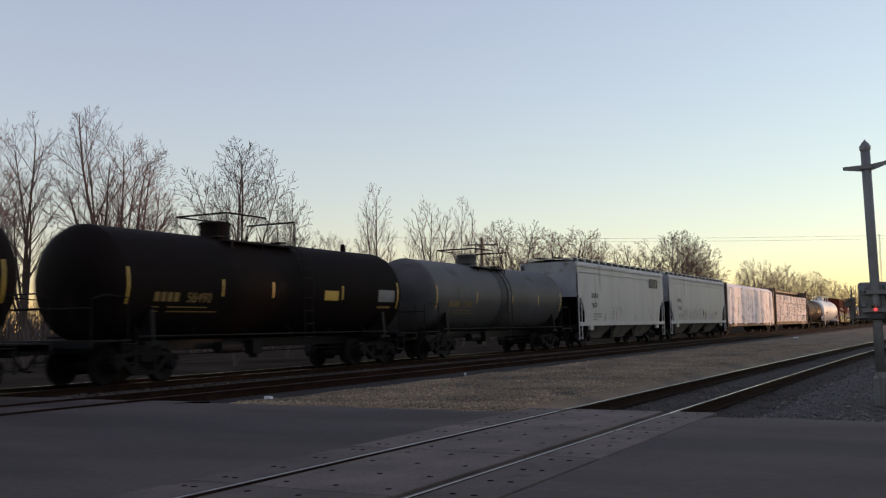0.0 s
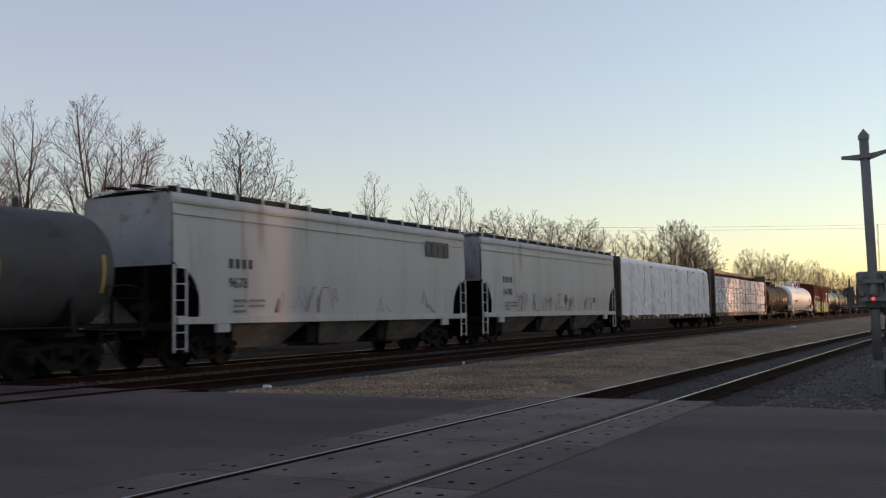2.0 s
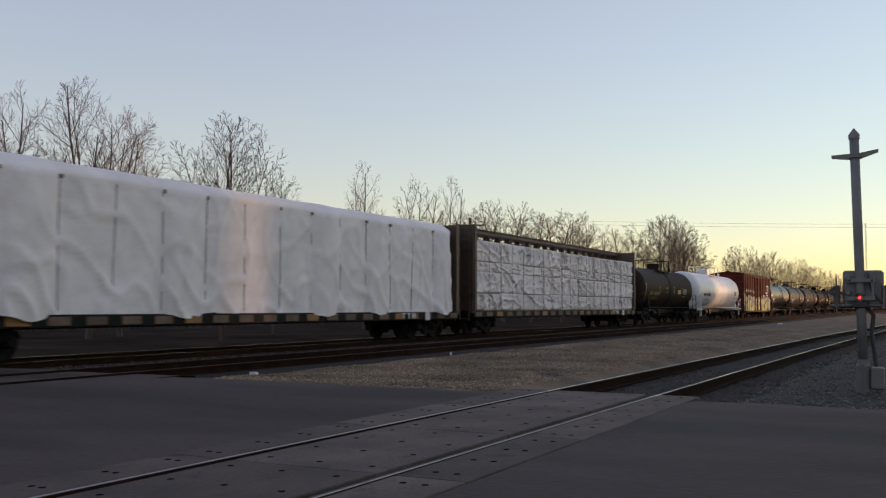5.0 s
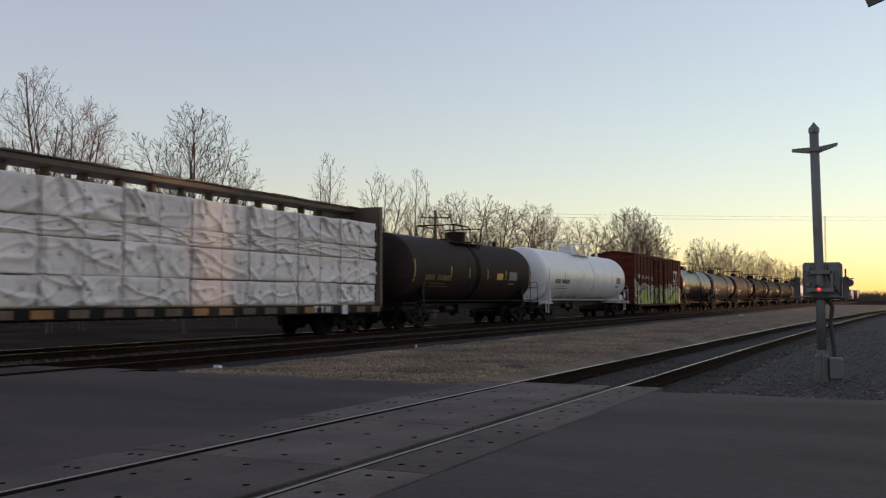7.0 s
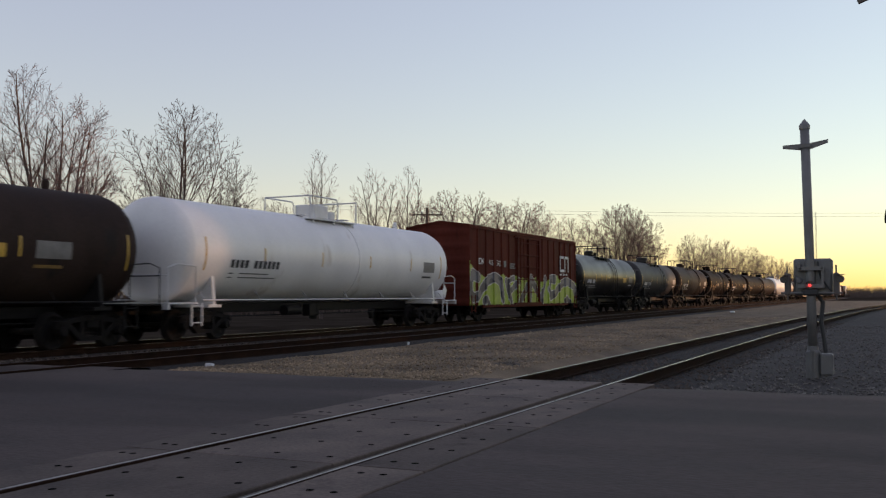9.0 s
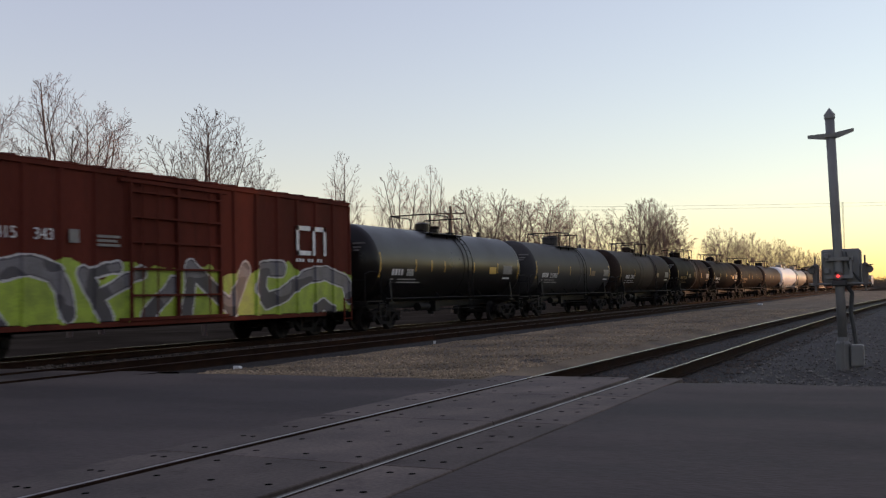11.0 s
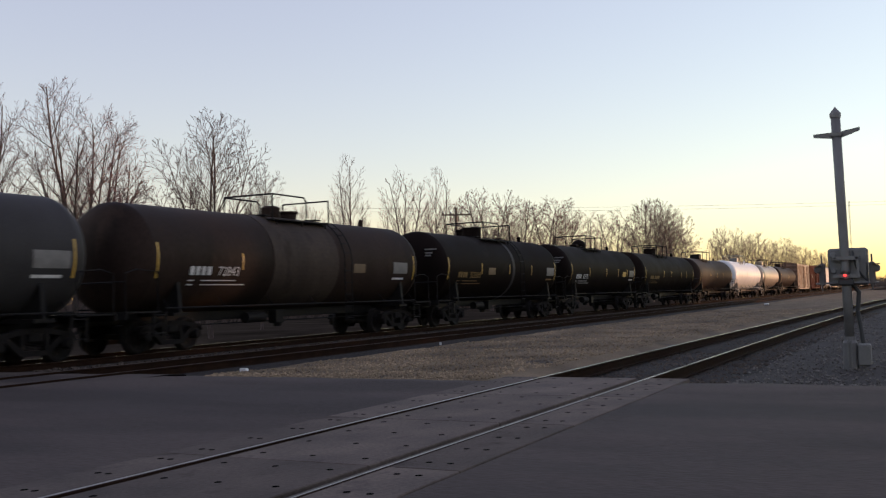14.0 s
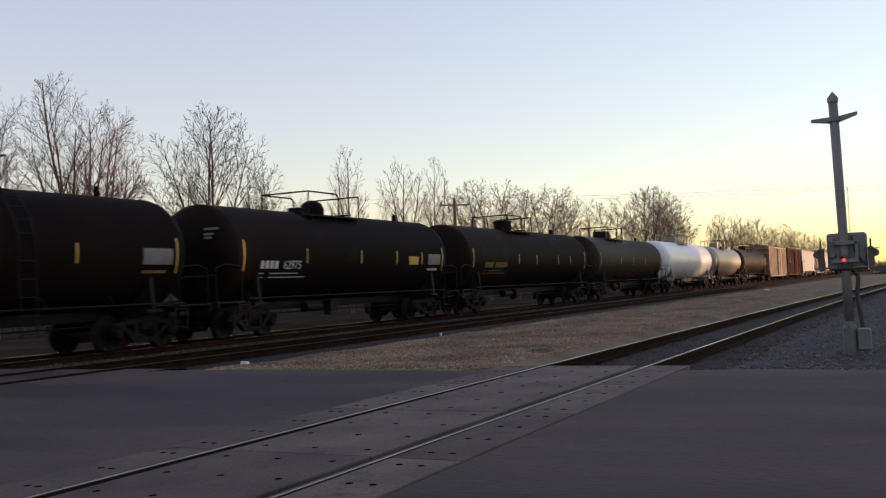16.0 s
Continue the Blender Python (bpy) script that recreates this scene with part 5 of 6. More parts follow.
tank_car(11.70 * U, 12.588 * U, GREY_TANK, "dark grey tank car with pale weld band", left=11.851 * U, stripes=(0.01, 0.264, 0.416, 0.694, 0.99), rail_at=0.514, dome_at=0.474, mark=0.077, yellow_plate=0.739, grey_plate=0.941, number="216480", panel_paint=TAN_PANEL, dome="cylinder", band=[(0.565, 0.09)], band_mat=GREY_TANK_PALE, side_ladder=0.58, head_stencil=True, R=1.40)
tank_car(12.588 * U, 13.533 * U, BROWN_TANK, "brown oil-stained tank car", left=12.742 * U, stripes=(0.01, 0.255, 0.418, 0.604, 0.99), rail_at=0.52, dome_at=0.525, mark=0.098, yellow_plate=0.71, grey_plate=0.916, number="72843", panel_paint=TAN_PANEL, band=[(0.488, 1.7)], band_mat=BROWN_PALE, side_ladder=0.63, dome="pair")
tank_car(13.533 * U, 14.435 * U, BLACK_SATIN, "black tank car with yellow lettering and pale weld band", left=13.709 * U, stripes=(0.01, 0.267, 0.512, 0.731, 0.99), rail_at=0.497, dome_at=0.437, mark=0.083, yellow_plate=0.353, grey_plate=0.936, extra_dome=0.333, number="302205", panel_paint=TAN_PANEL, mark_col=YELLOW_PAINT, band=[(0.55, 0.13)], band_mat=GREY_TANK, side_ladder=0.6, head_stencil=True)
tank_car(14.435 * U, 15.34 * U, BLACK_SATIN, "black tank car with white lettering and round dome", mark=0.08, number="62975", yellow_plate=0.8, grey_plate=0.93, stripes=(0.02, 0.26, 0.51, 0.70, 0.85, 0.985), dome="round", rail_at=0.45, head_stencil=True)
tank_car(15.34 * U, 16.40 * U, BLACK_DULL, "dusty black tank car with yellow stencils", mark=0.1, mark_col=YELLOW_PAINT, stripes=(0.02, 0.35, 0.5, 0.7, 0.82, 0.98), rail_at=0.45)
tank_car(16.40 * U, 17.42 * U, BROWN_TANK, "dark brown tank car with oil streaks", stripes=(0.02, 0.3, 0.5, 0.7, 0.98), dome="box", rail_at=0.35)
tank_car(17.42 * U, 18.49 * U, WHITE_TANK, "white tank car with a dark top walkway", stripes=(0.02, 0.98), dome="box", rail_at=0.45, rail_paint=GALV, R=1.46, zc=2.44)
# light on a black shell given as tan; the end band stays black
tank_car(18.49 * U, 19.40 * U, TAN_LIT_TANK, "black tank car with its lit shell coloured tan", stripes=(0.02, 0.98), band=[(0.06, 0.6)], band_mat=BLACK, rail_at=0.5)
tank_car(19.40 * U, 20.45 * U, BROWN_TANK, "rust brown tank car with dark streaks", stripes=(0.02, 0.5, 0.98), rail_at=0.5)
boxcar(20.55 * U, 21.50 * U, "rust brown boxcar behind the tank cars", BOXBROWN)
boxcar(21.58 * U, 22.52 * U, "dark red boxcar behind a brown one", BOXRED)
covered_hopper(22.60 * U, 23.70 * U, "pale grey covered hopper car", "", scribble=0)
boxcar(23.78 * U, 24.75 * U, "rust brown boxcar far along the train", BOXBROWN)
covered_hopper(24.83 * U, 25.9 * U, "pale grey covered hopper car far along the train", "", scribble=0)
tank_car(25.9 * U, 26.9 * U, BLACK_DULL, "dusty black tank car far along the train", prev_flat=True, stripes=(0.02, 0.98))
boxcar(27.0 * U, 27.95 * U, "dark red boxcar far along the train", BOXRED)
covered_hopper(28.03 * U, 29.1 * U, "light grey covered hopper car far along the train", "", scribble=0)
boxcar(29.2 * U, 30.15 * U, "rust brown boxcar far along the train", BOXBROWN)
centerbeam_car(30.23 * U, 31.6 * U, "centerbeam flatcar with white cover far along the train", True)
boxcar(31.7 * U, 32.65 * U, "dark red boxcar near the end of sight", BOXRED)
tank_car(32.65 * U, 33.6 * U, BLACK_DULL, "dusty black tank car near the end of sight", prev_flat=True, stripes=(0.02, 0.98))
covered_hopper(33.7 * U, 34.8 * U, "light grey covered hopper car near the end of sight", "", scribble=0)


# ---- crossing signals ----
def lamp_unit(bm, x, y, z, face):
    """Round signal lamp with its backing disc and visor, looking along +x (face 1) or -x."""
    lathe(bm, [(face * -0.16, 0.0), (face * -0.16, 0.09), (face * -0.06, 0.13), (0.0, 0.13), (0.0, 0.30), (face * 0.012, 0.30), (face * 0.012, 0.11)], "x", 24, (x, y, z), close=False)
    for k in range(11):
        a0, a1 = radians(-20 + 220 * k / 11), radians(-20 + 220 * (k + 1) / 11)
        vs = []
        for a, l in ((a0, 0.0), (a1, 0.0), (a1, 0.20), (a0, 0.20)):
            vs.append(bm.verts.new((x + face * l, y + 0.1 * math.cos(a), z + 0.1 * math.sin(a))))
        bm.faces.new(vs)
    return bm


def gate_signal():
    bx, by = 16.4, 1.12
    g = thing("crossing_signal", "grey crossing signal mast with gate mechanism and edge-on crossbuck", "crossing signal", m=pose(bx, by, -0.14, 0, 0, 0))
    bm = nb()
    lathe(bm, [(0.0, 0.115), (0.46, 0.11), (0.5, 0.085), (0.56, 0.08)], "z", 16)
    for y in (-0.02, 0.02):
        box(bm, -0.135, -0.1, y - 0.012, y + 0.012, 0.02, 0.5)
    part("mast_base", bm, ALUMINIUM, g)
    bm = nb()
    tube(bm, [(0, 0, 0.5), (0, 0.01, 1.4), (0, 0.03, 2.6), (0, 0.055, 4.08)], 0.072, 18)
    lathe(bm, [(4.03, 0.083), (4.10, 0.086), (4.12, 0.07), (4.21, 0.0)], "z", 8, (0, 0.055, 0), close=False)
    part("mast", bm, GALV, g, smooth=True)
    # crossbuck blades, seen from the edge
    for s, rise in ((1, 0.03), (-1, 0.09)):
        bm = nb()
        prism(bm, [(0.05 + s * 0.05, 3.70), (0.05 + s * 0.34, 3.74 + rise - 0.03), (0.05 + s * 0.345, 3.78 + rise - 0.02), (0.05 + s * 0.05, 3.80)], "x", -0.02, 0.03)
        part("crossbuck_blade", bm, GALV, g)
    bm = nb()
    box(bm, -0.085, 0.085, -0.035, 0.135, 3.72, 3.79, bev=0.01)
    part("crossbuck_clamp", bm, GALV, g)
    # gate mechanism housing
    bm = nb()
    box(bm, 0.02, 0.38, -0.31, 0.27, 1.36, 1.95, bev=0.03)
    part("gate_mechanism", bm, ALUMINIUM, g)
    bm = nb()
    box(bm, -0.1, 0.1, -0.2, 0.2, 1.76, 1.82)
    box(bm, -0.1, 0.1, -0.2, 0.2, 1.48, 1.54)
    box(bm, -0.09, -0.06, -0.19, -0.15, 1.5, 1.8)
    for y in (-0.16, 0.16):
        tube(bm, [(-0.1, y, 1.79), (0.1, y, 1.79)], 0.02, 8)
    part("mounting_clamp", bm, GALV, g)
    for y, z in ((0.19, 1.84), (0.19, 1.6)):
        part("housing_knob", lathe(nb(), [(-0.06, 0.0), (-0.06, 0.035), (-0.045, 0.05), (0.03, 0.05)], "x", 12, (0.02, y, z), close=False), ALUMINIUM, g)
    bm = nb()
    tube(bm, [(-0.03, -0.46, 1.40), (-0.03, 0.46, 1.40)], 0.016, 8)
    part("crossarm", bm, GALV, g)
    for s, y in ((-1, -0.37), (1, 0.36)):
        bm = nb()
        box(bm, -0.05, 0.1, y - 0.045, y + 0.045, 1.36, 1.72, bev=0.02)
        tube(bm, [(-0.03, y, 1.28), (-0.03, y, 1.84)], 0.014, 6)
        lathe(bm, [(-0.1, 0.0), (-0.1, 0.05), (-0.02, 0.06), (0.06, 0.05), (0.1, 0.0)], "x", 14, (0.02, y + s * 0.06, 1.62), close=False)
        box(bm, -0.14, 0.02, y + s * 0.06 - 0.06, y + s * 0.06 + 0.06, 1.68, 1.692)
        part("flashing_lamp", bm, SIGNAL_BROWN, g, "dark weathered signal lamp with hood seen from the side")
    bm = nb()
    tube(bm, [(0.0, -0.1, 1.9), (-0.03, -0.12, 1.75), (-0.02, -0.15, 1.62), (0.0, -0.24, 1.5), (0.0, -0.3, 1.42)], 0.014, 6)
    part("cable", bm, SIGNAL_BLACK, g)
    bm = nb()
    lathe(bm, [(-0.16, 0.0), (-0.155, 0.014), (-0.12, 0.023), (-0.10, 0.023)], "x", 16, (0, 0.02, 1.52), close=False)
    part("red_lamp", bm, RED_LENS, g, "small lit red lamp")
    bm = nb()
    lathe(bm, [(-0.12, 0.07), (-0.02, 0.07), (0.0, 0.04)], "x", 14, (0, 0.02, 1.52), close=False)
    box(bm, -0.12, 0.06, -0.1, 0.12, 1.36, 1.46, bev=0.02)
    part("lamp_bracket", bm, SIGNAL_BLACK, g)
    bm = nb()
    tube(bm, [(0.06, -0.05, 1.42), (0.08, -0.16, 1.25), (0.06, -0.13, 0.95), (0.04, -0.17, 0.65), (0.03, -0.19, 0.45)], 0.034, 8)
    part("cable_conduit", bm, SIGNAL_BLACK, g)
    bm = nb()
    box(bm, -0.1, 0.12, -0.30, -0.11, 0.10, 0.44, bev=0.02)
    box(bm, -0.115, -0.1, -0.285, -0.125, 0.13, 0.41)
    part("junction_box", bm, ALUMINIUM, g)


def roadside_signal():
    """Second signal beside the road; its lamp and sign reach into view."""
    g = thing("roadside_signal", "black flashing crossing lamps on a grey mast", "crossing signal", m=pose(8.8, -0.98, -0.02))
    bm = nb()
    tube(bm, [(0, 0, 0), (0, 0, 4.6)], 0.06, 16)
    box(bm, -0.2, 0.2, -0.2, 0.2, 0.0, 0.06, bev=0.01)
    part("mast", bm, GALV, g, smooth=False)
    bm = nb()
    box(bm, -0.07, 0.0, -0.05, 0.8, 4.02, 4.08)
    part("sign_bracket", bm, GALV, g)
    bm = nb()
    box(bm, -0.04, 0.04, -0.88, 0.88, 1.84, 1.92)
    part("crossarm", bm, SIGNAL_BLACK, g)
    for y in (-0.78, 0.78):
        part("flashing_lamp", lamp_unit(nb(), 0.0, 0.0, 0.0, -1), SIGNAL_BLACK, g, "black signal lamp with visor and backing disc", m=pose(0.05, y, 1.88, 0, 0, -72))
    # the blades' backlit shade is put into their dark colour
    for s in (1, -1):
        bm = nb()
        box(bm, -0.012 + 0.014 * s, 0.012 + 0.014 * s, -0.75, 0.75, -0.115, 0.115, bev=0.004)
        part("crossbuck_blade", bm, SIGNAL_BROWN, g, m=Matrix.Translation((-0.08, 0.49, 4.05)) @ Matrix.Rotation(radians(s * 20), 4, "X"))


gate_signal()
roadside_signal()


# ---- trees ----
def grow_tree(seed, height, spread, stems, wide, counts, fine, girth):
    """Skeleton of a bare tree: a short trunk parting into rising stems, each with ever finer straight side branches."""
    rng = random.Random(seed)
    thick, twigs = [], []
    last = len(counts) + 1

    def aside(d, angle, phase):
        u = d.orthogonal().normalized()
        return (d * math.cos(angle) + (u * math.cos(phase) + d.cross(u) * math.sin(phase)) * math.sin(angle)).normalized()

    def room(p, d):
        """How far from p along d the egg-shaped crown reaches."""
        k = Vector((1 / (girth * height), 1 / (girth * height), 1 / (0.44 * height)))
        q = Vector((p.x * k.x, p.y * k.y, (p.z - 0.56 * height) * k.z))
        e = Vector((d.x * k.x, d.y * k.y, d.z * k.z))
        b, c = q.dot(e), q.dot(q) - 1
        under = b * b - e.dot(e) * c
        return max(0.0, (-b + math.sqrt(under)) / e.dot(e)) if under > 0 else 0.0

    def branch(p, d, length, r, level):
        steps = {1: 8, 2: 5, 3: 3}.get(level, 2)
        wob = {1: 0.045, 2: 0.04, 3: 0.04}.get(level, 0.04)
        rise = {1: 0.02, 2: 0.025, 3: 0.02}.get(level, 0.01)
        pts, dirs, q, dd = [p.copy()], [d.copy()], p.copy(), d.copy()
        for _ in range(steps):
            dd = (dd + Vector((rng.gauss(0, wob), rng.gauss(0, wob), rng.gauss(0, 0.5 * wob) + rise))).normalized()
            q = q + dd * (length / steps)
            pts.append(q.copy())
            dirs.append(dd.copy())
        (thick if level < 3 else twigs).append((pts, r, max(0.6 * fine, 0.2 * r)))
        if level >= last:
            return
        n = counts[level - 1]
        phase = rng.uniform(0, 6.28)
        for k in range(n):
            t = min(0.985, 0.24 + 0.76 * (k + rng.random()) / n)
            i = min(steps - 1, int(t * steps))
            phase += 2.4 + rng.uniform(-0.5, 0.5)
            size = {1: 0.52, 2: 0.52}.get(level, 0.55) * (1.0 - 0.55 * t) * rng.uniform(0.75, 1.15)
            at, way = pts[i].lerp(pts[i + 1], t * steps - i), aside(dirs[i], spread * rng.uniform(0.7, 1.1), phase)
            span = min(length * size, room(at, way) * rng.uniform(0.85, 1.1) + 0.012 * height)
            branch(at, way, span, max(fine, r * (1 - 0.75 * t) * 0.5), level + 1)

    base_r = 0.0125 * height
    d = Vector((rng.gauss(0, 0.03), rng.gauss(0, 0.03), 1)).normalized()
    foot = Vector((0, 0, -0.1))
    fork = foot + d * height * 0.17
    thick.append(([foot, foot.lerp(fork, 0.5) + Vector((rng.gauss(0, 0.04), rng.gauss(0, 0.04), 0)), fork], base_r * 1.1, base_r * 0.9))
    turn = rng.uniform(0, 6.28)
    for j in range(stems):
        f = j / (stems - 1)
        lean = wide * (0.12 + 0.98 * f) * rng.uniform(0.85, 1.15)
        start = foot.lerp(fork, 1.0 - 0.35 * f * rng.random())
        way = aside(d, lean, turn + 2.4 * j + rng.uniform(-0.3, 0.3))
        branch(start, way, max(0.25 * height, room(start, way) * rng.uniform(0.86, 0.98)), base_r * (0.72 - 0.2 * f), 1)
    tips = sorted(pts[-1].z for pts, _, _ in twigs)
    k = height / tips[int(0.997 * len(tips))]
    for lst in (thick, twigs):
        for i, (pts, r, r1) in enumerate(lst):
            lst[i] = ([v * k for v in pts], r, r1)
    return thick, twigs


def tubes_mesh(name, lines, sides, material):
    verts, faces = [], []
    for pts, r, r1 in lines:
        base = len(verts)
        n = len(pts)
        a = None
        for i, p in enumerate(pts):
            d = pts[min(i + 1, n - 1)] - pts[max(i - 1, 0)]
            d.normalize()
            a = d.orthogonal().normalized() if a is None else (a - d * a.dot(d)).normalized()
            b = d.cross(a)
            rr = r + (r1 - r) * i / (n - 1)
            for k in range(sides):
                t = 2 * math.pi * k / sides
                verts.append(tuple(p + (a * math.cos(t) + b * math.sin(t)) * rr))
        for i in range(n - 1):
            for k in range(sides):
                faces.append((base + i * sides + k, base + i * sides + (k + 1) % sides, base + (i + 1) * sides + (k + 1) % sides, base + (i + 1) * sides + k))
    me = bpy.data.meshes.new(name)
    me.from_pydata(verts, [], faces)
    me.materials.append(material)
    return me


def bud_mesh(lines, seed, size, material):
    """Small buds along the outer twigs."""
    rng = random.Random(seed)
    verts, faces = [], []
    for pts, r, r1 in lines:
        if r > 0.012:
            continue
        for p in pts[1:]:
            if rng.random() < 0.3:
                k = len(verts)
                s = size * rng.uniform(0.6, 1.3)
                for v in ((0, 0, 1.6), (1, 0, 0), (-0.5, 0.87, 0), (-0.5, -0.87, 0)):
                    verts.append((p.x + v[0] * s, p.y + v[1] * s, p.z + v[2] * s))
                faces += [(k, k + 1, k + 2), (k, k + 2, k + 3), (k, k + 3, k + 1), (k + 1, k + 3, k + 2)]
    me = bpy.data.meshes.new("bud")
    me.from_pydata(verts, [], faces)
    me.materials.append(material)
    return me


TREE_KIT = {}


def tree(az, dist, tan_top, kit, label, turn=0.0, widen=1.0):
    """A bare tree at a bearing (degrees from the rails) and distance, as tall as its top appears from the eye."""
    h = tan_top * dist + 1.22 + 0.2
    seed, spread, stems, twig_mat, buds, wide, counts, fine, girth = kit
    if kit not in TREE_KIT:
        thick, twigs = grow_tree(seed, 10.0, spread, stems, wide, counts, fine, girth)
        TREE_KIT[kit] = (tubes_mesh("trunk", thick, 6, BARK), tubes_mesh("crown", twigs, 3, twig_mat), bud_mesh(twigs, seed, 0.026, twig_mat) if buds else None)
    a, b, c = TREE_KIT[kit]
    x, y = dist * math.cos(radians(az)), dist * math.sin(radians(az))
    t = thing("tree", label, "tree", "bare trees behind the train", m=pose(x, y, -0.2 + 0.9 * grade(min(x, 400)), 0, 0, turn))
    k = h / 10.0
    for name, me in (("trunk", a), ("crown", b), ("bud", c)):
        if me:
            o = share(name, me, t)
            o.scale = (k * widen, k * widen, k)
            if name == "bud":
                tagged(o, kind="stuff")


# kits: seed, branching angle, stems, twig paint, buds, crown width, branches at each level, twig radius, crown's half width
TALL = (11, 0.72, 6, TWIG_PALE, False, 0.36, (13, 9, 4), 0.0064, 0.20)
TALL_B = (23, 0.72, 6, TWIG_PALE, False, 0.34, (13, 9, 4), 0.0064, 0.19)
TALL_C = (27, 0.72, 7, TWIG_PALE, False, 0.44, (13, 9, 4), 0.0064, 0.25)
BUDDED = (31, 0.72, 8, TWIG_DARK, True, 0.60, (13, 8, 3), 0.0085, 0.33)
BUDDED_B = (35, 0.72, 6, TWIG_DARK, True, 0.52, (12, 8, 3), 0.0085, 0.28)
SLIM = (42, 0.72, 5, TWIG_PALE, False, 0.30, (12, 8, 3), 0.0080, 0.16)
SLIM_B = (47, 0.72, 6, TWIG_PALE, False, 0.40, (12, 8, 3), 0.0080, 0.22)
ROUND = (57, 0.74, 12, TWIG, False, 0.80, (12, 9, 5), 0.0115, 0.40)
FAR = (64, 0.74, 6, TWIG, False, 0.44, (11, 8, 3), 0.0120, 0.26)
FAR_B = (71, 0.74, 7, TWIG, False, 0.54, (11, 8, 3), 0.0120, 0.32)
BARE = "bare leafless tree with fine upright twigs"
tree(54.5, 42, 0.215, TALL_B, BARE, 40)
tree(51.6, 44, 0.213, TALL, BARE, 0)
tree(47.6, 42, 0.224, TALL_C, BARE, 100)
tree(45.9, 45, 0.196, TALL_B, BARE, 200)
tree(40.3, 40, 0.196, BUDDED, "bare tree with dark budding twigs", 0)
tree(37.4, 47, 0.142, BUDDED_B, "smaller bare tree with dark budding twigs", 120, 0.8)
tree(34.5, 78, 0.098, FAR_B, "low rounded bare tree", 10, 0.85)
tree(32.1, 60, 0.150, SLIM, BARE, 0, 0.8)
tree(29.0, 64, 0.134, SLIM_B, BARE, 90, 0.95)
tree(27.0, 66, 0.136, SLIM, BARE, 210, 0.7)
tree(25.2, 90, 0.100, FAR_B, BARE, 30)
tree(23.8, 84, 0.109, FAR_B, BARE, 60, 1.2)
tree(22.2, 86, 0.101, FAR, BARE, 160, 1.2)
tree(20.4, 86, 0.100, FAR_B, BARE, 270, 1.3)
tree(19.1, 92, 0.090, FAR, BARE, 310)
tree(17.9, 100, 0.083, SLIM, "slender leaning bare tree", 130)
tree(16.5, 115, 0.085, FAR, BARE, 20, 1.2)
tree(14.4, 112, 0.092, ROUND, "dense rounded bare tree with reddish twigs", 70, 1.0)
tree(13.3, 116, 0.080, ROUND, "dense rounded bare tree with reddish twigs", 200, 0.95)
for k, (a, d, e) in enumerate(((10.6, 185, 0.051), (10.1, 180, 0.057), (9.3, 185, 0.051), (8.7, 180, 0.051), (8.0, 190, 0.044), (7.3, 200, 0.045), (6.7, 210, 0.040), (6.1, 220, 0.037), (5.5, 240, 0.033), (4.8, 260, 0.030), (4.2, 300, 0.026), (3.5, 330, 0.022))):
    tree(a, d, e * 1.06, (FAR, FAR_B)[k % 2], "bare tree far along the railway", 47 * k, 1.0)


def brush_belt(name, count, place, h0, h1, label):
    """A belt of leafless brush, many thin stems."""
    rng = random.Random(13)
    lines = []
    for _ in range(count):
        x, y = place(rng)
        h = rng.uniform(h0, h1)
        p = Vector((x, y, -0.25 + 0.9 * grade(min(x, 400))))
        pts = [p]
        d = Vector((rng.gauss(0, 0.25), rng.gauss(0, 0.25), 1)).normalized()
        for _ in range(3):
            d = (d + Vector((rng.gauss(0, 0.25), rng.gauss(0, 0.25), 0.1))).normalized()
            p = p + d * h / 3
            pts.append(p)
        w = 0.015 + 0.006 * h + 0.00012 * min(x, 400)
        lines.append((pts, w, w * 0.4))
    me = tubes_mesh(name, lines, 3, BRUSH)
    tagged(new(name, me), label, "brush", kind="stuff")


brush_belt("brush", 7000, lambda r: (-5 + 330 * r.random() ** 1.2, 40 + 14 * r.random()), 1.2, 3.6, "belt of bare brown brush behind the railway")
brush_belt("hedge", 4200, lambda r: (12 + 75 * r.random(), 55 + 12 * r.random()), 1.8, 4.2, "dense bare hedge behind the brush")
brush_belt("far_woods", 11000, lambda r: (420 + 260 * r.random(), -60 + 150 * r.random()), 2.0, 5.5, "far bare woods at the end of the railway")


# ---- utility pole, wires, far mast ----
def utility_pole():
    x, y = 72 * math.cos(radians(25.8)), 72 * math.sin(radians(25.8))
    p = thing("utility_pole", "weathered wooden utility pole with crossarm", "utility pole", m=pose(x, y, -0.2))
    bm = nb()
    tube(bm, [(0, 0, 0), (0, 0, 8.1)], 0.16, 10, 0.11)
    part("pole", bm, WOODPOLE, p)
    bm = nb()
    box(bm, -0.06, 0.06, -1.1, 1.1, 7.5, 7.62)
    part("crossarm", bm, WOODPOLE, p, m=pose(0, 0, 0, 0, 0, 35))
    for k, dy in enumerate((-1.0, -0.4, 0.4, 1.0)):
        part("insulator", lathe(nb(), [(7.62, 0.03), (7.7, 0.06), (7.8, 0.05), (7.85, 0.0)], "z", 8, (0, dy, 0), close=False), GALV, p, m=pose(0, 0, 0, 0, 0, 35))


def wires():
    for z in (12.0, 11.6):
        bm = nb()
        pts = []
        for i in range(25):
            f = i / 24
            pts.append((95 + 50 * f, 62 - 78 * f, z - 0.5 * 4 * f * (1 - f)))
        tube(bm, pts, 0.012, 4)
        tagged(ob_from("overhead_wire", bm, SIGNAL_BLACK), "thin sagging overhead wire", "wire", "overhead wires")


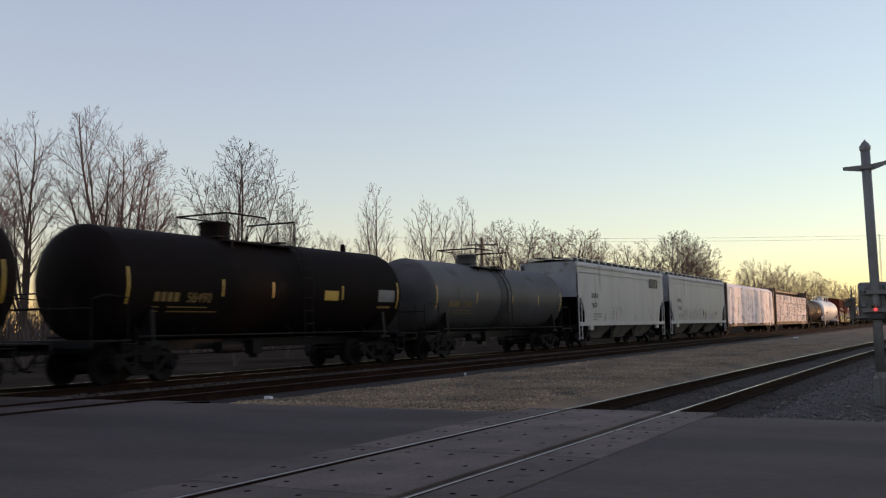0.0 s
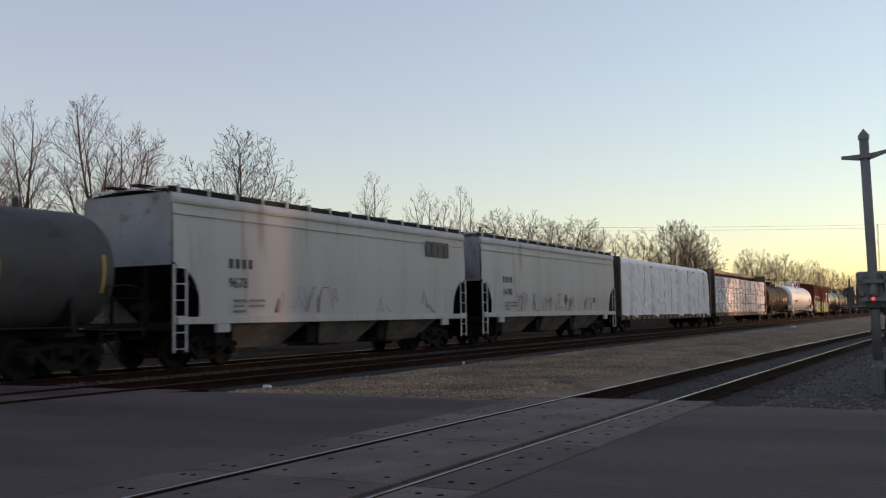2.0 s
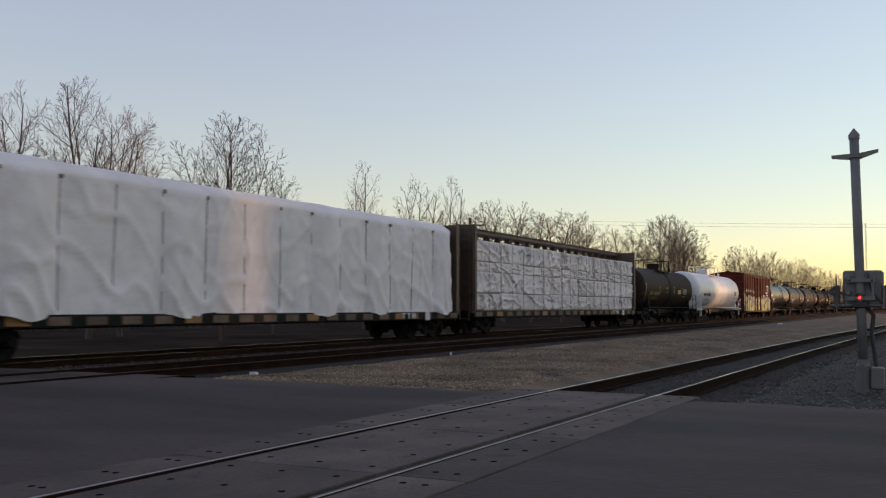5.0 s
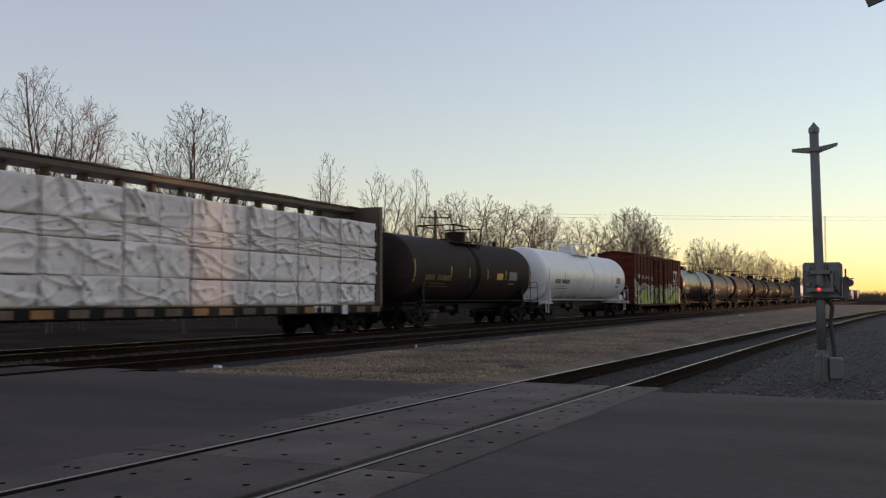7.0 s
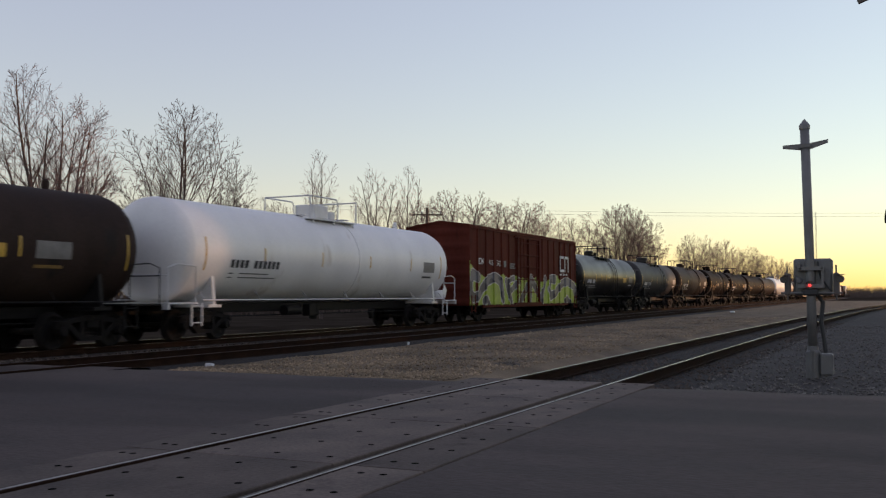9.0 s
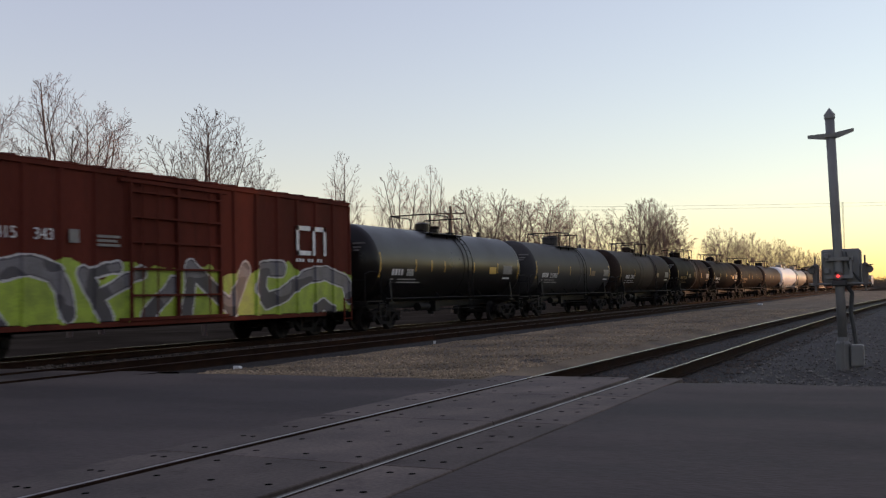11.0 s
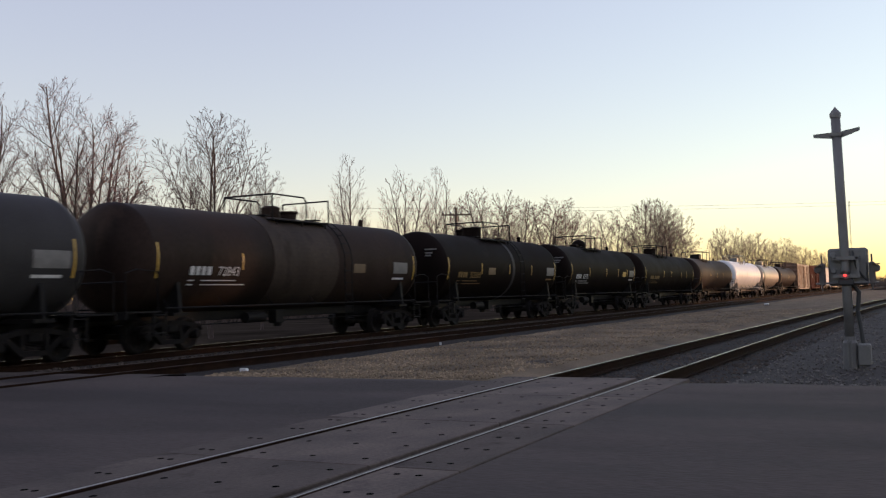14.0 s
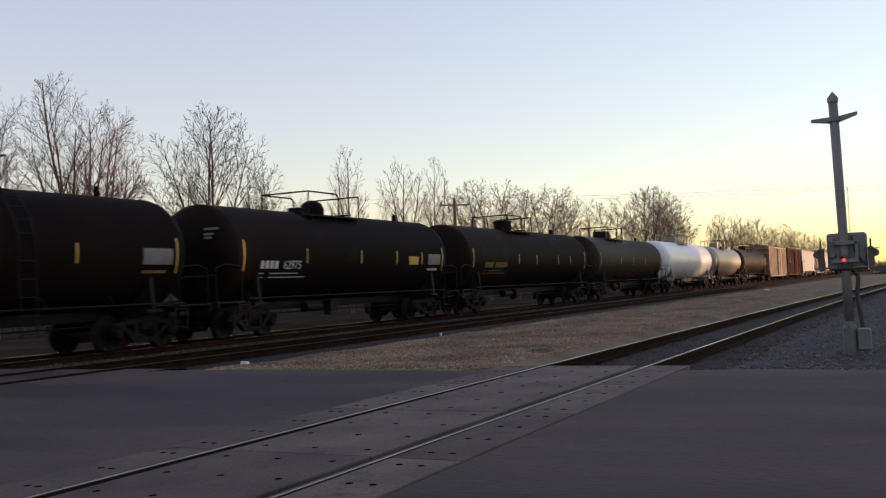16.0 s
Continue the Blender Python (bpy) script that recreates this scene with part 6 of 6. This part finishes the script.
def radio_mast():
    d = 620
    x, y = d * math.cos(radians(3.62)), d * math.sin(radians(3.62))
    m = thing("radio_mast", "slender lattice radio mast far away", "radio mast", m=pose(x, y, -0.2))
    bm = nb()
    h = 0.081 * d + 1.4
    for a in (0, 120, 240):
        tube(bm, [(0.45 * math.cos(radians(a)), 0.45 * math.sin(radians(a)), 0), (0.45 * math.cos(radians(a)), 0.45 * math.sin(radians(a)), h)], 0.06, 4)
    for i in range(30):
        z = h * i / 30
        for a in (0, 120, 240):
            tube(bm, [(0.45 * math.cos(radians(a)), 0.45 * math.sin(radians(a)), z), (0.45 * math.cos(radians(a + 120)), 0.45 * math.sin(radians(a + 120)), z + h / 30)], 0.04, 3)
    part("lattice", bm, GALV, m)


utility_pole()
wires()
radio_mast()


# ---- unseen buildings added behind the viewer, to shade the crossing from the low sun ----
def building(x0, x1, y0, y1, h, ridge, label):
    b = thing("house", label, "house", "houses behind the road", m=pose((x0 + x1) / 2, (y0 + y1) / 2, -0.2))
    w, d = (x1 - x0) / 2, (y1 - y0) / 2
    for nm, q in (("front_wall", (-w, w, d - 0.25, d)), ("back_wall", (-w, w, -d, -d + 0.25)), ("side_wall", (-w, -w + 0.25, -d + 0.25, d - 0.25)), ("side_wall", (w - 0.25, w, -d + 0.25, d - 0.25))):
        part(nm, box(nb(), *q, 0, h), WALLS, b)
    bm = nb()
    prism(bm, [(-d - 0.4, h), (d + 0.4, h), (0, h + ridge)], "x", -w - 0.3, w + 0.3)
    part("roof", bm, ROOFING, b)


building(-90, -52, -46, -34, 7.6, 1.2, "unseen drab house with a dark roof, added to block low light")
building(-51, -16, -46, -34, 7.6, 1.2, "unseen drab house with a dark roof, added to block low light")
building(18, 46, -46, -34, 7.6, 1.2, "unseen drab building with a dark roof, added to block low light")
building(46.5, 77, -46, -34, 7.6, 1.2, "unseen drab house with a dark roof, added to block low light")
# gap left before this house throws a sun patch onto the train
building(90.65, 117, -46, -34, 7.6, 1.2, "unseen drab house with a dark roof, added to block low light")
building(117.5, 138, -46, -34, 7.6, 1.2, "unseen drab house with a dark roof, added to block low light")
# unseen trees, added to break the low sun into streaks on the train
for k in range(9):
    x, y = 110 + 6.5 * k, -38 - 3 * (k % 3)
    tree(math.degrees(math.atan2(y, x)), math.hypot(x, y), (9.5 - 0.4 * k) / math.hypot(x, y), (FAR, FAR_B)[k % 2], "unseen bare tree added to break up the low sunlight", 40 * k, 1.2)

# ---- small things ----
bm = nb()
box(bm, -0.11, 0.11, -0.06, 0.06, 0.0, 0.07, bev=0.015)
tagged(ob_from("paper_litter", bm, LITTER, m=pose(15.1, 12.0, -0.13, 0, 6, 20)), "crumpled white paper cup lying on the gravel", "litter")
bm = nb()
lathe(bm, [(0.0, 0.03), (0.1, 0.035), (0.1, 0.0)], "z", 8)
tagged(ob_from("marker_stub", bm, LITTER, m=pose(24.1, 12.25, -0.15)), "small white marker stub beside the siding", "marker")
bm = nb()
box(bm, -0.25, 0.25, -0.15, 0.15, 0.0, 0.12, bev=0.04)
tagged(ob_from("far_litter", bm, LITTER, m=pose(71.2, 10.2, 0.0)), "white scrap lying far along the gravel", "litter")


# ---- motion ----
def shift(t):
    """Metres that the train has gone at t seconds."""
    return S1 * t + S2 * t * t


def motions():
    times = [0.5 * k for k in range(33)]
    for car, middle in CARS:
        walk(car, [(t, pose(middle - shift(t), TRAIN_Y, 0.0016 * (middle - shift(t)) if middle - shift(t) > 0 else 0.0)) for t in times])
    # wheels roll without slipping; one turn of keys serves all wheelsets on the same end of a truck
    for s, sets in WHEELSETS.items():
        rows = [(k / FPS, Matrix.Translation((s * 0.89, 0, 0.42)) @ Matrix.Rotation(-shift(k / FPS) / 0.42, 4, "Y")) for k in range(16 * FPS + 1)]
        walk(sets[0], rows)
        keys = sets[0].animation_data
        for w in sets[1:]:
            w.rotation_mode = "QUATERNION"
            data = w.animation_data_create()
            data.action = keys.action
            data.action_slot = keys.action_slot


motions()
